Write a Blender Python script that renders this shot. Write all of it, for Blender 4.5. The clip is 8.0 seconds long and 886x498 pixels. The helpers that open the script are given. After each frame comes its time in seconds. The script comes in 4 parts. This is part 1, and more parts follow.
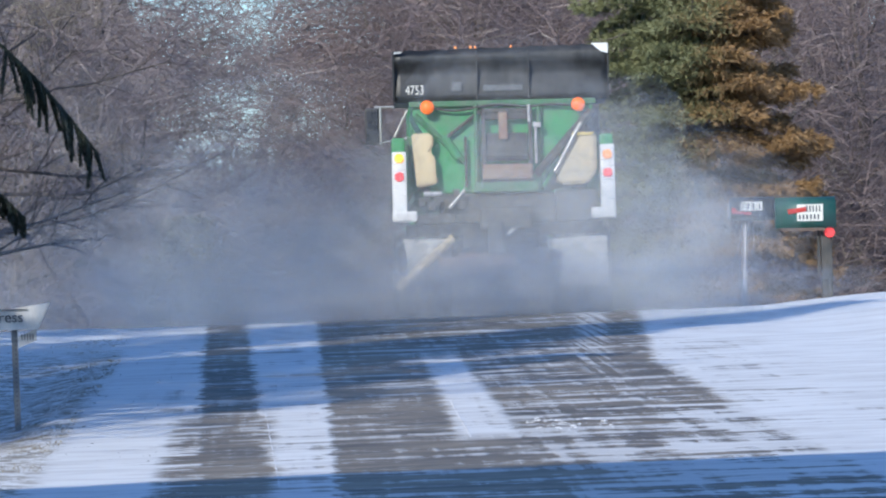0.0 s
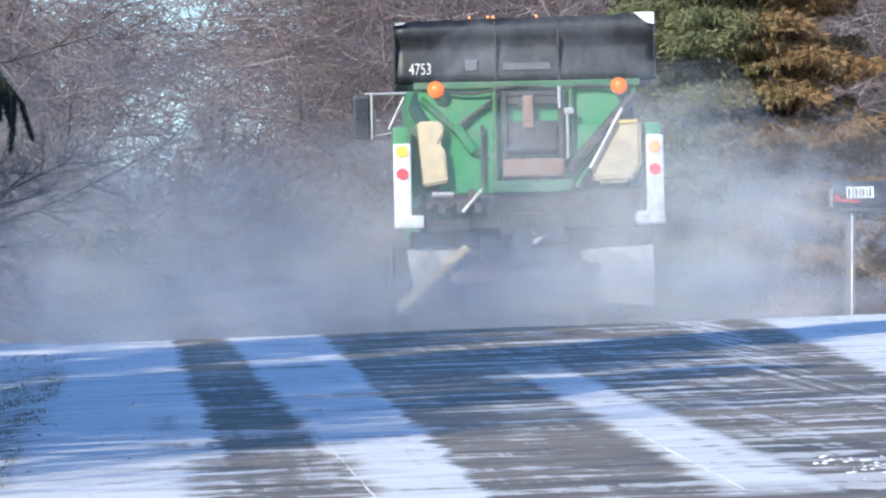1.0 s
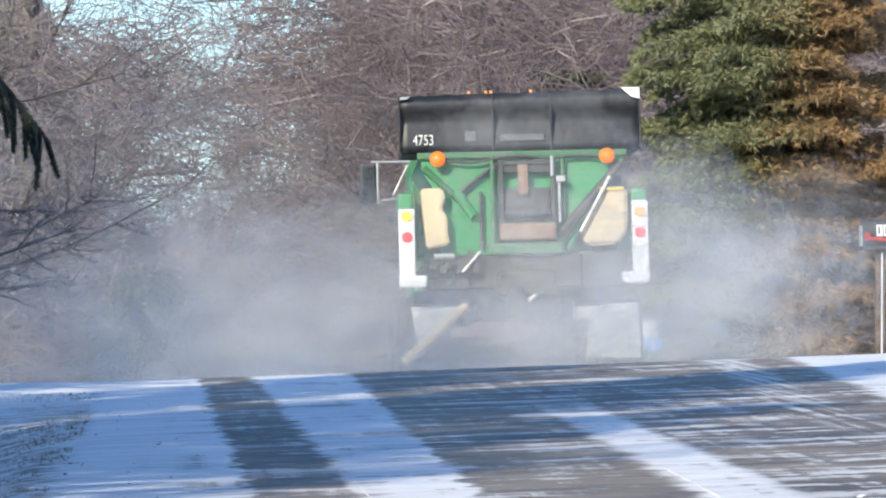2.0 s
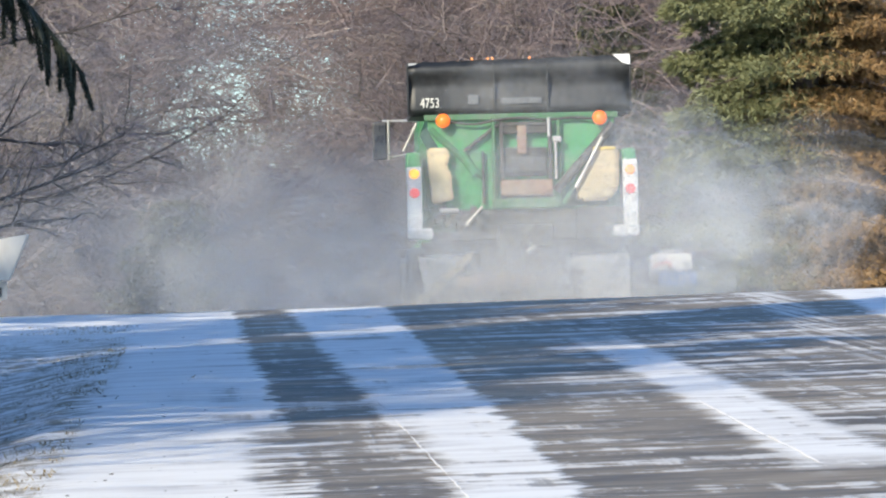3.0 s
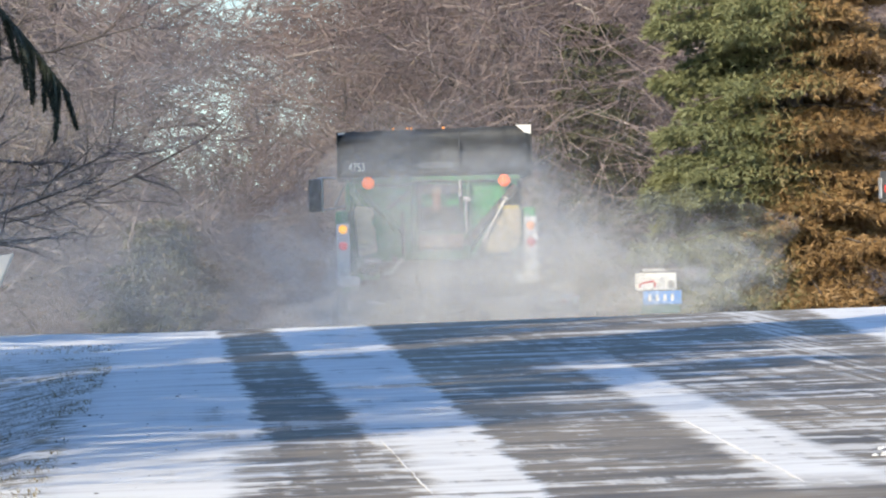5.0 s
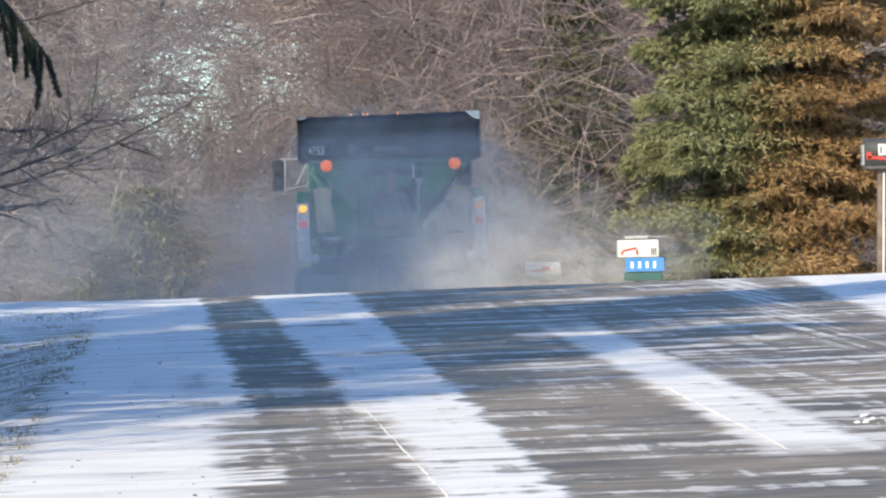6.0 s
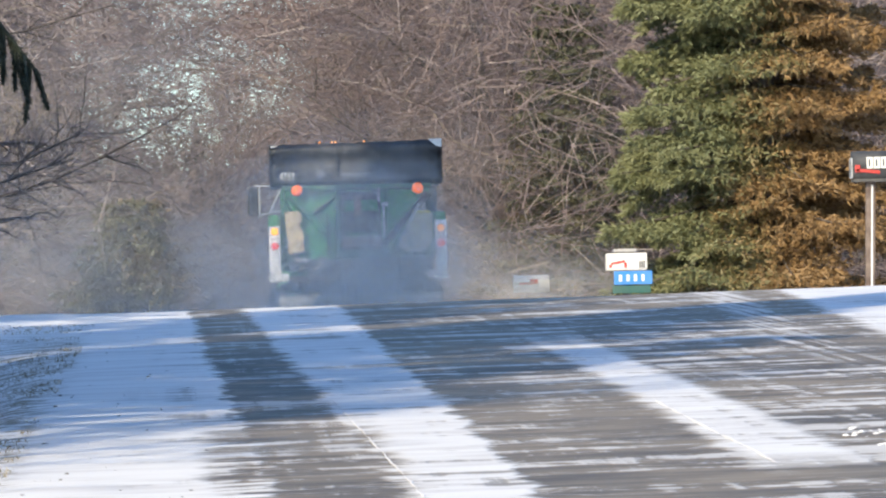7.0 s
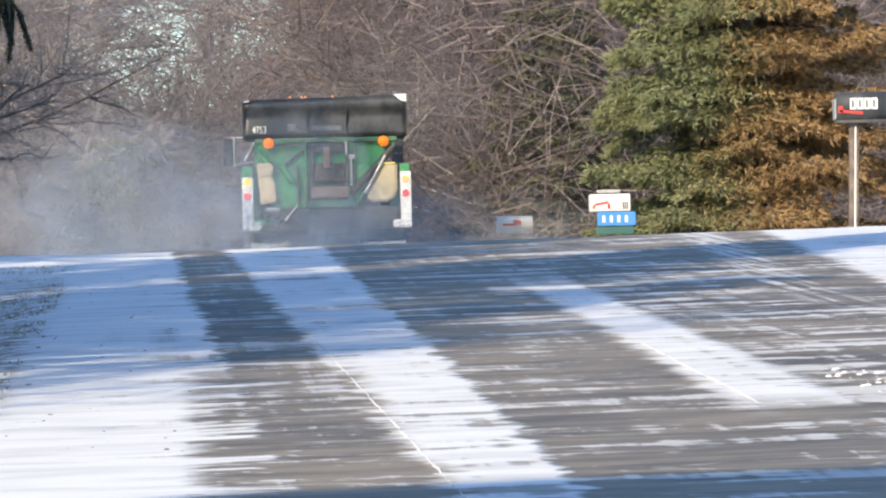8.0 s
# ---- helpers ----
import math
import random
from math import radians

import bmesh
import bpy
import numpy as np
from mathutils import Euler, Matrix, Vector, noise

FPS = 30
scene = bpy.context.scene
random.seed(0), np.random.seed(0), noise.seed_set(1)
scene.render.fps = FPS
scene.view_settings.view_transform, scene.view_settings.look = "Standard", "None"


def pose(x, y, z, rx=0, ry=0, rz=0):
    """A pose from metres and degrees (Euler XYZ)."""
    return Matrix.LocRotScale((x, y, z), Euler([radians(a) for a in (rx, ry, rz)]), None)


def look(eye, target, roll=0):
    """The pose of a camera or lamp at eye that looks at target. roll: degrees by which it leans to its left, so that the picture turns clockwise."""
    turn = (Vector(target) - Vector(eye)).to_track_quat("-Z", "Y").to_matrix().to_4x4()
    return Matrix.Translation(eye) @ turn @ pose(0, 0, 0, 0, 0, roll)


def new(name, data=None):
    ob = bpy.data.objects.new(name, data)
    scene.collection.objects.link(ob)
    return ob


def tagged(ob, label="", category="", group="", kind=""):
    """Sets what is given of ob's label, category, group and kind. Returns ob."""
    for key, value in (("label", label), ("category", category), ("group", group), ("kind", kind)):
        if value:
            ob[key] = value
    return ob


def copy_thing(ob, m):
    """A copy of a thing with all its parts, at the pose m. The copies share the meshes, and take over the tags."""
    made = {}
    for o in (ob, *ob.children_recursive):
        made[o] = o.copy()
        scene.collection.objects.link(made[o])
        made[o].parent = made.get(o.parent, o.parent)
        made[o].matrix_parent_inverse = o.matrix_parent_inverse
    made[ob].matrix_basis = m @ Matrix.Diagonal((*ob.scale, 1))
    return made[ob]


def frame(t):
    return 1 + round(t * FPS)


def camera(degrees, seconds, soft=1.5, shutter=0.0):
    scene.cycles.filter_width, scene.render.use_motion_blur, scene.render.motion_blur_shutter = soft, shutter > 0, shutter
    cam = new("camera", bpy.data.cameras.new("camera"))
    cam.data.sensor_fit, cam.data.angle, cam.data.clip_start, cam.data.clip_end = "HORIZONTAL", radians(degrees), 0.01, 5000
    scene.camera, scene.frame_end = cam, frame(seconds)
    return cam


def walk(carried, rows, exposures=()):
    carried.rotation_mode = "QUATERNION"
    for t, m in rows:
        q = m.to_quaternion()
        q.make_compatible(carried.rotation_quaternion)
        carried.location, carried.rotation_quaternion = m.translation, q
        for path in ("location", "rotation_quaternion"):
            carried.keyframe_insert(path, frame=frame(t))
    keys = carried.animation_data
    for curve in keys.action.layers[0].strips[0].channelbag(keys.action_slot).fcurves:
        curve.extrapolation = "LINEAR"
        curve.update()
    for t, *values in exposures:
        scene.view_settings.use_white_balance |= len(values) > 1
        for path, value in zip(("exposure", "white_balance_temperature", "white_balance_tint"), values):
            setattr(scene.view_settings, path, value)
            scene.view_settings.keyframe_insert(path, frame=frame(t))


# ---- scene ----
SECONDS = 8.0
ROLL = -1.3
cam = camera(2 * math.degrees(math.atan(784 / 13000)), SECONDS, soft=2.2)
walk(cam, [
    (0.0, look((0.728, -20.80, 0.374), (2.5997, 58.0, 0.8674), ROLL)),
    (0.3, look((0.556, -15.89, 0.286), (2.3177, 58.0, 1.0255), ROLL)),
    (0.5, look((0.476, -13.60, 0.245), (2.0601, 58.0, 0.8841), ROLL)),
    (0.6, look((0.375, -10.72, 0.193), (1.9853, 58.0, 0.8322), ROLL)),
    (0.8, look((0.189, -5.39, 0.097), (2.1301, 58.0, 0.8245), ROLL)),
    (0.9, look((0.074, -2.10, 0.038), (2.1788, 58.0, 0.8055), ROLL)),
    (1.0, look((0.016, -0.45, 0.008), (2.2352, 58.0, 0.7743), ROLL)),
    (1.2, look((0.009, -0.25, 0.004), (2.0697, 58.0, 0.9151), ROLL)),
    (2.3, look((0.000, -0.00, 0.000), (1.9843, 58.0, 1.0822), ROLL)),
    (2.5, look((0.000, -0.00, 0.000), (1.7747, 58.0, 0.7968), ROLL)),
    (3.0, look((0.000, -0.00, 0.000), (1.7335, 58.0, 0.5546), ROLL)),
    (3.5, look((0.000, -0.00, 0.000), (1.6955, 58.0, 0.3524), ROLL)),
    (4.0, look((0.000, -0.00, 0.000), (1.7792, 58.0, 0.6963), ROLL)),
    (4.5, look((0.000, -0.00, 0.000), (1.8374, 58.0, 0.7084), ROLL)),
    (4.7, look((0.000, -0.00, 0.000), (1.8954, 58.0, 0.7071), ROLL)),
    (5.8, look((0.000, -0.00, 0.000), (1.6871, 58.0, 0.5712), ROLL)),
    (6.0, look((0.000, -0.00, 0.000), (1.9920, 58.0, 0.4416), ROLL)),
    (6.5, look((0.000, -0.00, 0.000), (1.9353, 58.0, 0.4964), ROLL)),
    (7.0, look((0.000, -0.00, 0.000), (2.0858, 58.0, 0.5421), ROLL)),
    (7.5, look((0.000, -0.00, 0.000), (2.1567, 58.0, 0.2259), ROLL)),
    (8.0, look((0.000, -0.00, 0.000), (2.2068, 58.0, 0.0730), ROLL)),
], exposures=[(0.0, 0.14, 5950, 9), (0.6, 0.38, 6000, 9), (1.2, 0.52, 6100, 9), (2.5, 0.54, 6850, 7), (8.0, 0.68, 7350, 9)])

# ---- light ----
SUN_ELEVATION = radians(27)
SUN_FROM = Vector((-0.46, -0.89, 0)).normalized()     # low winter sun from behind, a little to the left
sun_way = Vector((SUN_FROM.x * math.cos(SUN_ELEVATION), SUN_FROM.y * math.cos(SUN_ELEVATION), math.sin(SUN_ELEVATION)))

world = bpy.data.worlds.new("winter_sky")
scene.world = world
world.use_nodes = True
wn = world.node_tree.nodes
wl = world.node_tree.links
sky = wn.new("ShaderNodeTexSky")
sky.sky_type = "NISHITA"
sky.sun_disc = False
sky.sun_elevation = SUN_ELEVATION
sky.sun_rotation = math.atan2(SUN_FROM.x, SUN_FROM.y)
sky.air_density = 1.0
sky.dust_density = 0.5
sky.ozone_density = 3.0
wn["Background"].inputs["Strength"].default_value = 0.15
clear_air = wn.new("ShaderNodeMix")
clear_air.data_type, clear_air.blend_type = "RGBA", "MULTIPLY"
clear_air.inputs[0].default_value = 1.0
clear_air.inputs[7].default_value = (0.70, 0.87, 1.10, 1.0)
wl.new(sky.outputs[0], clear_air.inputs[6])
wl.new(clear_air.outputs[2], wn["Background"].inputs["Color"])

sun = new("sun", bpy.data.lights.new("sun", "SUN"))
sun.data.energy = 3.7
sun.data.angle = radians(0.6)
sun.data.color = (1.0, 0.91, 0.76)
sun.matrix_basis = look(sun_way * 200, (0, 0, 0))
scene.cycles.transparent_max_bounces = 150


# ---- node materials ----
class Nodes:
    """Short hand for building node trees."""

    def __init__(self, name):
        self.mat = bpy.data.materials.new(name)
        self.mat.use_nodes = True
        self.tree = self.mat.node_tree
        self.bsdf = self.tree.nodes["Principled BSDF"]
        self.out = self.tree.nodes["Material Output"]
        self.coord = self.tree.nodes.new("ShaderNodeTexCoord")

    def put(self, socket, value):
        if hasattr(value, "is_output"):
            self.tree.links.new(value, socket)
        else:
            socket.default_value = value

    def math(self, op, a, b=0.0, c=0.0, clamp=False):
        n = self.tree.nodes.new("ShaderNodeMath")
        n.operation, n.use_clamp = op, clamp
        for i, v in enumerate((a, b, c)):
            self.put(n.inputs[i], v)
        return n.outputs[0]

    def scaled(self, sx, sy, sz, source="Object"):
        n = self.tree.nodes.new("ShaderNodeMapping")
        self.put(n.inputs["Vector"], self.coord.outputs[source])
        n.inputs["Scale"].default_value = (sx, sy, sz)
        return n.outputs[0]

    def noise(self, vector, scale, detail=4.0, rough=0.55):
        n = self.tree.nodes.new("ShaderNodeTexNoise")
        self.put(n.inputs["Vector"], vector)
        n.inputs["Scale"].default_value = scale
        n.inputs["Detail"].default_value = detail
        n.inputs["Roughness"].default_value = rough
        return n.outputs[0]

    def step(self, value, low, high, out_low=0.0, out_high=1.0):
        n = self.tree.nodes.new("ShaderNodeMapRange")
        n.interpolation_type = "SMOOTHSTEP"
        for i, v in enumerate((value, low, high, out_low, out_high)):
            self.put(n.inputs[i], v)
        return n.outputs[0]

    def mix(self, fac, a, b):
        n = self.tree.nodes.new("ShaderNodeMix")
        n.data_type = "RGBA"
        self.put(n.inputs[0], fac)
        for i, v in ((6, a), (7, b)):
            self.put(n.inputs[i], v if hasattr(v, "is_output") else (*v, 1.0))
        return n.outputs[2]

    def bump(self, height, strength, distance):
        n = self.tree.nodes.new("ShaderNodeBump")
        self.put(n.inputs["Height"], height)
        n.inputs["Strength"].default_value = strength
        n.inputs["Distance"].default_value = distance
        self.tree.links.new(n.outputs[0], self.bsdf.inputs["Normal"])

    def island(self):
        return self.tree.nodes.new("ShaderNodeNewGeometry").outputs["Random Per Island"]

    def xyz(self):
        n = self.tree.nodes.new("ShaderNodeSeparateXYZ")
        self.put(n.inputs[0], self.coord.outputs["Object"])
        return n.outputs


def painted(name, colour, dirt, rough=0.5, metal=0.0, scale=3.0, amount=0.5):
    """Paint or plastic with road film in two scales."""
    m = Nodes(name)
    a = m.noise(m.scaled(1, 1, 1), scale, 5)
    b = m.noise(m.scaled(1, 1, 0.35), scale * 9, 3)
    d = m.math("MULTIPLY", m.step(m.math("ADD", a, m.math("MULTIPLY", b, 0.4)), 0.5, 0.95), amount)
    m.put(m.bsdf.inputs["Base Color"], m.mix(d, colour, dirt))
    m.put(m.bsdf.inputs["Roughness"], m.math("ADD", m.math("MULTIPLY", d, 0.35), rough, clamp=True))
    m.bsdf.inputs["Metallic"].default_value = metal
    m.bump(b, 0.15, 0.004)
    return m.mat


def glowing(name, colour, strength):
    m = Nodes(name)
    m.put(m.bsdf.inputs["Base Color"], (*colour, 1))
    m.put(m.bsdf.inputs["Emission Color"], (*colour, 1))
    m.bsdf.inputs["Emission Strength"].default_value = strength
    m.bsdf.inputs["Roughness"].default_value = 0.25
    return m.mat


GRIME = (0.20, 0.19, 0.17)
GREEN = painted("green_paint", (0.035, 0.27, 0.085), GRIME, 0.42, amount=0.35)
GREEN_DARK = painted("old_green_paint", (0.03, 0.16, 0.055), GRIME, 0.5, amount=0.5)
BLACK = painted("black_steel", (0.018, 0.020, 0.022), (0.13, 0.13, 0.13), 0.45, amount=0.55, scale=1.6)
DARK = painted("greasy_steel", (0.03, 0.03, 0.03), (0.15, 0.14, 0.12), 0.6, amount=0.7)
CREAM = painted("cream_plastic", (0.62, 0.50, 0.30), (0.36, 0.30, 0.20), 0.55, amount=0.5)
WHITE = painted("white_paint", (0.78, 0.77, 0.74), (0.42, 0.40, 0.36), 0.45, amount=0.4)
FLAP = painted("salted_rubber_flap", (0.66, 0.65, 0.62), (0.30, 0.29, 0.27), 0.75, amount=0.6)
STEEL = painted("bare_steel", (0.50, 0.50, 0.49), (0.25, 0.22, 0.18), 0.42, 0.6)
RUSTY = painted("rusty_steel", (0.23, 0.125, 0.085), (0.34, 0.28, 0.21), 0.75, amount=0.8)
RUBBER = painted("tyre_rubber", (0.02, 0.02, 0.02), (0.22, 0.22, 0.22), 0.85, amount=0.6)
AMBER = glowing("amber_lens", (1.0, 0.17, 0.012), 0.45)
YELLOW = glowing("lit_indicator_lens", (1.0, 0.42, 0.02), 1.0)
PALE_AMBER = glowing("pale_amber_lens", (1.0, 0.38, 0.12), 0.35)
RED = glowing("red_lens", (0.85, 0.06, 0.06), 0.35)
MIRROR = painted("mirror_housing", (0.03, 0.03, 0.035), (0.12, 0.12, 0.12), 0.4)
LETTERS = painted("white_lettering", (0.80, 0.78, 0.70), (0.6, 0.58, 0.5), 0.6)
INK = painted("printed_ink", (0.05, 0.06, 0.07), (0.15, 0.15, 0.15), 0.6)
BLUE = painted("blue_sign_enamel", (0.02, 0.22, 0.62), (0.2, 0.3, 0.45), 0.4, amount=0.3)
BOX_GREEN = painted("mailbox_green", (0.01, 0.10, 0.08), (0.1, 0.13, 0.12), 0.4)
FLAG_RED = painted("flag_red", (0.55, 0.03, 0.02), (0.3, 0.1, 0.08), 0.5)
POST_WOOD = painted("weathered_post", (0.10, 0.07, 0.055), (0.27, 0.21, 0.17), 0.85, amount=0.8, scale=6)
PAPER_BOX = painted("white_news_box", (0.74, 0.72, 0.67), (0.48, 0.44, 0.38), 0.5, amount=0.55, scale=4)
GALVANISED = painted("galvanised_post", (0.20, 0.21, 0.22), (0.33, 0.32, 0.30), 0.55, 0.4, scale=8)


def bark(name, a, b, rough=0.9):
    m = Nodes(name)
    n = m.noise(m.scaled(1, 1, 0.25), 9, 6)
    r = m.island()
    c = m.mix(m.step(m.math("ADD", m.math("MULTIPLY", n, 0.6), m.math("MULTIPLY", r, 0.5)), 0.25, 0.85), a, b)
    m.put(m.bsdf.inputs["Base Color"], c)
    m.bsdf.inputs["Roughness"].default_value = rough
    m.bump(n, 0.5, 0.02)
    return m.mat


BARK = bark("grey_bark", (0.055, 0.045, 0.040), (0.150, 0.125, 0.108))
TWIG = bark("brown_twigs", (0.095, 0.070, 0.065), (0.265, 0.200, 0.182), 0.42)
BRUSH = bark("brush_twigs", (0.100, 0.081, 0.079), (0.265, 0.217, 0.207), 0.5)
# paler twig colour with the look of sunlight painted in
LIT_TWIG = bark("pale_lit_twigs", (0.16, 0.12, 0.085), (0.34, 0.29, 0.21), 0.5)


def needles(name, green_a, green_b, brown_a, brown_b, border, spread):
    """Green needles that give way to dead brown ones on one side of the tree."""
    m = Nodes(name)
    x, y, z = m.xyz()
    n = m.noise(m.scaled(1, 1, 1.3), 0.9, 4)
    r = m.island()
    side = m.math("ADD", m.math("MULTIPLY", x, 1.0), m.math("MULTIPLY", m.math("SUBTRACT", n, 0.5), spread))
    side = m.math("ADD", side, m.math("MULTIPLY", m.math("SUBTRACT", r, 0.5), 0.9))
    side = m.math("ADD", side, m.math("MULTIPLY", m.math("SUBTRACT", 2.4, z), 0.16))
    dead = m.step(side, border - 0.5, border + 0.5)
    fine = m.noise(m.scaled(1, 1, 1), 14, 2)
    t = m.math("ADD", m.math("MULTIPLY", r, 0.6), m.math("MULTIPLY", fine, 0.4))
    c = m.mix(dead, m.mix(t, green_a, green_b), m.mix(t, brown_a, brown_b))
    m.put(m.bsdf.inputs["Base Color"], c)
    m.bsdf.inputs["Roughness"].default_value = 0.6
    return m.mat


SPRUCE = needles("spruce_needles", (0.105, 0.120, 0.050), (0.265, 0.270, 0.135), (0.19, 0.108, 0.042), (0.36, 0.225, 0.100), -0.15, 2.6)
# shade is put into these two needle colours, deepest on the hanging bough
SHADED_SPRUCE = needles("shaded_spruce_needles", (0.020, 0.032, 0.016), (0.05, 0.07, 0.03), (0.04, 0.03, 0.02), (0.06, 0.05, 0.03), 90, 0)
SHADED_BOUGH = needles("shaded_bough_needles", (0.010, 0.014, 0.008), (0.028, 0.036, 0.018), (0.03, 0.03, 0.02), (0.03, 0.03, 0.02), 90, 0)
FAR_SPRUCE = needles("far_spruce_needles", (0.06, 0.06, 0.03), (0.13, 0.125, 0.065), (0.12, 0.085, 0.05), (0.2, 0.14, 0.085), 0.2, 3)


def winter_ground():
    """Snow in strips between bare wheel tracks, drifting across in streaks; dead grass on the left verge."""
    m = Nodes("snowy_road")
    x, y, z = m.xyz()
    edge = m.noise(m.scaled(0.55, 2.2, 1), 1.0, 5, 0.6)
    edge2 = m.noise(m.scaled(0.55, 0.75, 1), 3.2, 5, 0.68)
    wx = m.math("ADD", x, m.math("MULTIPLY", m.math("SUBTRACT", edge, 0.5), 0.14))
    wx = m.math("ADD", wx, m.math("MULTIPLY", m.math("SUBTRACT", edge2, 0.5), 0.30))

    def strip(a, b, s=0.06):
        return m.math("MULTIPLY", m.step(wx, a - s * 0.6, a + s * 0.6), m.step(wx, b - s * 0.6, b + s * 0.6, 1.0, 0.0))

    near = m.step(y, 31.0, 27.5)
    lean = m.math("MULTIPLY", m.math("SUBTRACT", 56.0, y), 0.0060)     # the outer track drifts across the lane
    outer = m.math("SUBTRACT", wx, lean)
    bare = m.math("MULTIPLY", m.step(outer, 0.05, 0.09), m.step(outer, 0.45, 0.51, 1.0, 0.0))        # outer wheel track
    bare = m.math("MAXIMUM", bare, m.math("MULTIPLY", strip(0.10, 0.74, 0.10), m.math("MULTIPLY", near, m.step(edge, 0.40, 0.47))))
    fan = m.math("MULTIPLY", m.math("SUBTRACT", y, 30.0), 0.0040)
    inner = m.math("SUBTRACT", wx, fan)
    bare = m.math("MAXIMUM", bare, m.math("MULTIPLY", m.step(inner, 1.09, 1.13), m.step(m.math("SUBTRACT", inner, fan), 1.88, 1.98, 1.0, 0.0)))   # inner wheel track
    bare = m.math("MAXIMUM", bare, m.math("MULTIPLY", strip(1.7, 2.7, 0.08), m.step(y, 38.0, 46.0)))
    bare = m.math("MAXIMUM", bare, m.math("MULTIPLY", strip(1.7, 2.7, 0.1), m.step(y, 25.2, 22.8)))
    bend = m.math("MULTIPLY", m.math("MAXIMUM", m.math("SUBTRACT", y, 41.5), -3.0), 0.043)             # the far lane bears away
    splay = m.math("SUBTRACT", wx, bend)
    tyre = m.noise(m.scaled(9.0, 0.05, 1), 1.6, 2, 0.6)
    far_lane = m.math("MULTIPLY", m.step(inner, 2.24, 2.32), m.step(splay, 3.90, 4.02, 1.0, 0.0))
    remnant = m.math("MULTIPLY", m.step(splay, 3.24, 3.36), m.step(splay, 3.54, 3.66, 1.0, 0.0))
    remnant = m.math("MULTIPLY", remnant, m.math("MULTIPLY", m.step(tyre, 0.42, 0.54), m.step(y, 33.0, 39.0)))
    bare = m.math("MAXIMUM", bare, m.math("MULTIPLY", far_lane, m.math("SUBTRACT", 1.0, m.math("MULTIPLY", remnant, 0.75))))
    lines = m.noise(m.scaled(5.5, 0.10, 1), 1.6, 3, 0.6)               # tyre lines along the road
    streak = m.noise(m.scaled(0.32, 0.95, 1), 1.6, 5, 0.66)
    streak2 = m.noise(m.scaled(0.50, 0.85, 1), 3.0, 5, 0.70)
    streak3 = m.noise(m.scaled(0.40, 1.0, 1), 3.6, 4, 0.65)
    s = m.math("ADD", m.math("MULTIPLY", streak, 0.52), m.math("MULTIPLY", streak2, 0.28))
    s = m.math("ADD", s, m.math("MULTIPLY", streak3, 0.20))
    s = m.math("ADD", s, m.math("MULTIPLY", m.math("SUBTRACT", lines, 0.5), 0.22))
    blown = m.math("MULTIPLY", m.step(y, 33.0, 26.0), m.step(x, 1.9, 2.6))
    drift = m.step(m.math("ADD", s, m.math("MULTIPLY", blown, 0.05)), 0.528, 0.556)                      # thin snow blown over the tracks
    right = m.step(x, 2.0, 3.6)
    drift = m.math("MULTIPLY", drift, m.math("ADD", 0.66, m.math("MULTIPLY", right, 0.22)))
    # feathery wisps of snow lying across the bare lanes
    curl = m.noise(m.scaled(0.9, 1.5, 1), 1.15, 3, 0.5)
    wisp = m.math("ABSOLUTE", m.math("SUBTRACT", curl, 0.5))
    wisp = m.math("MULTIPLY", m.step(wisp, 0.016, 0.002), m.step(streak2, 0.44, 0.56))
    wisp2 = m.math("ABSOLUTE", m.math("SUBTRACT", m.noise(m.scaled(1.0, 2.2, 1), 2.3, 3, 0.5), 0.48))
    wisp2 = m.math("MULTIPLY", m.step(wisp2, 0.020, 0.003), m.step(streak, 0.50, 0.58))
    wisp = m.math("MULTIPLY", m.math("MAXIMUM", wisp, wisp2), m.math("ADD", 0.60, m.math("MULTIPLY", blown, 0.35)))
    drift = m.math("MAXIMUM", drift, wisp)
    worn = m.step(s, 0.455, 0.405)                                       # holes worn in the strips
    worn = m.math("MULTIPLY", worn, m.math("MULTIPLY", m.step(x, -0.4, 0.2), m.step(x, 5.2, 4.4)))
    snow = m.math("SUBTRACT", 1.0, m.math("MULTIPLY", bare, m.math("SUBTRACT", 1.0, drift)))
    snow = m.math("SUBTRACT", snow, m.math("MULTIPLY", worn, 0.7), clamp=True)
    grain = m.noise(m.scaled(1, 1, 1), 45, 3)
    stain = m.noise(m.scaled(0.4, 0.25, 1), 1.4, 4)
    asphalt = m.mix(m.step(m.math("ADD", m.math("MULTIPLY", stain, 0.4), m.math("MULTIPLY", streak3, 0.6)), 0.38, 0.62), (0.082, 0.063, 0.041), (0.300, 0.236, 0.156))
    asphalt = m.mix(m.math("MULTIPLY", grain, 0.25), asphalt, (0.24, 0.21, 0.17))
    wet = m.math("MULTIPLY", m.step(outer, 0.02, 0.10), m.step(outer, 0.42, 0.54, 1.0, 0.0))             # melt water in the outer track
    wet = m.math("MULTIPLY", wet, m.math("MULTIPLY", m.step(y, 31.5, 33.5), m.step(y, 43.0, 39.0)))
    wet = m.math("MULTIPLY", wet, m.step(streak2, 0.36, 0.50))
    asphalt = m.mix(m.math("MULTIPLY", wet, 0.8), asphalt, (0.030, 0.028, 0.026))
    # dead grass and gravel on the verge
    tuft = m.noise(m.scaled(1.2, 0.8, 1), 5.0, 7, 0.75)
    verge = m.math("MULTIPLY", m.step(wx, -0.52, -0.70), m.step(x, -2.6, -1.6))
    verge = m.math("MULTIPLY", verge, m.step(tuft, 0.47, 0.55))
    verge = m.math("MULTIPLY", verge, m.step(y, 50, 44))
    grass_mask = verge
    grass = m.mix(m.noise(m.scaled(1, 1, 1), 30, 3), (0.10, 0.08, 0.045), (0.34, 0.27, 0.16))
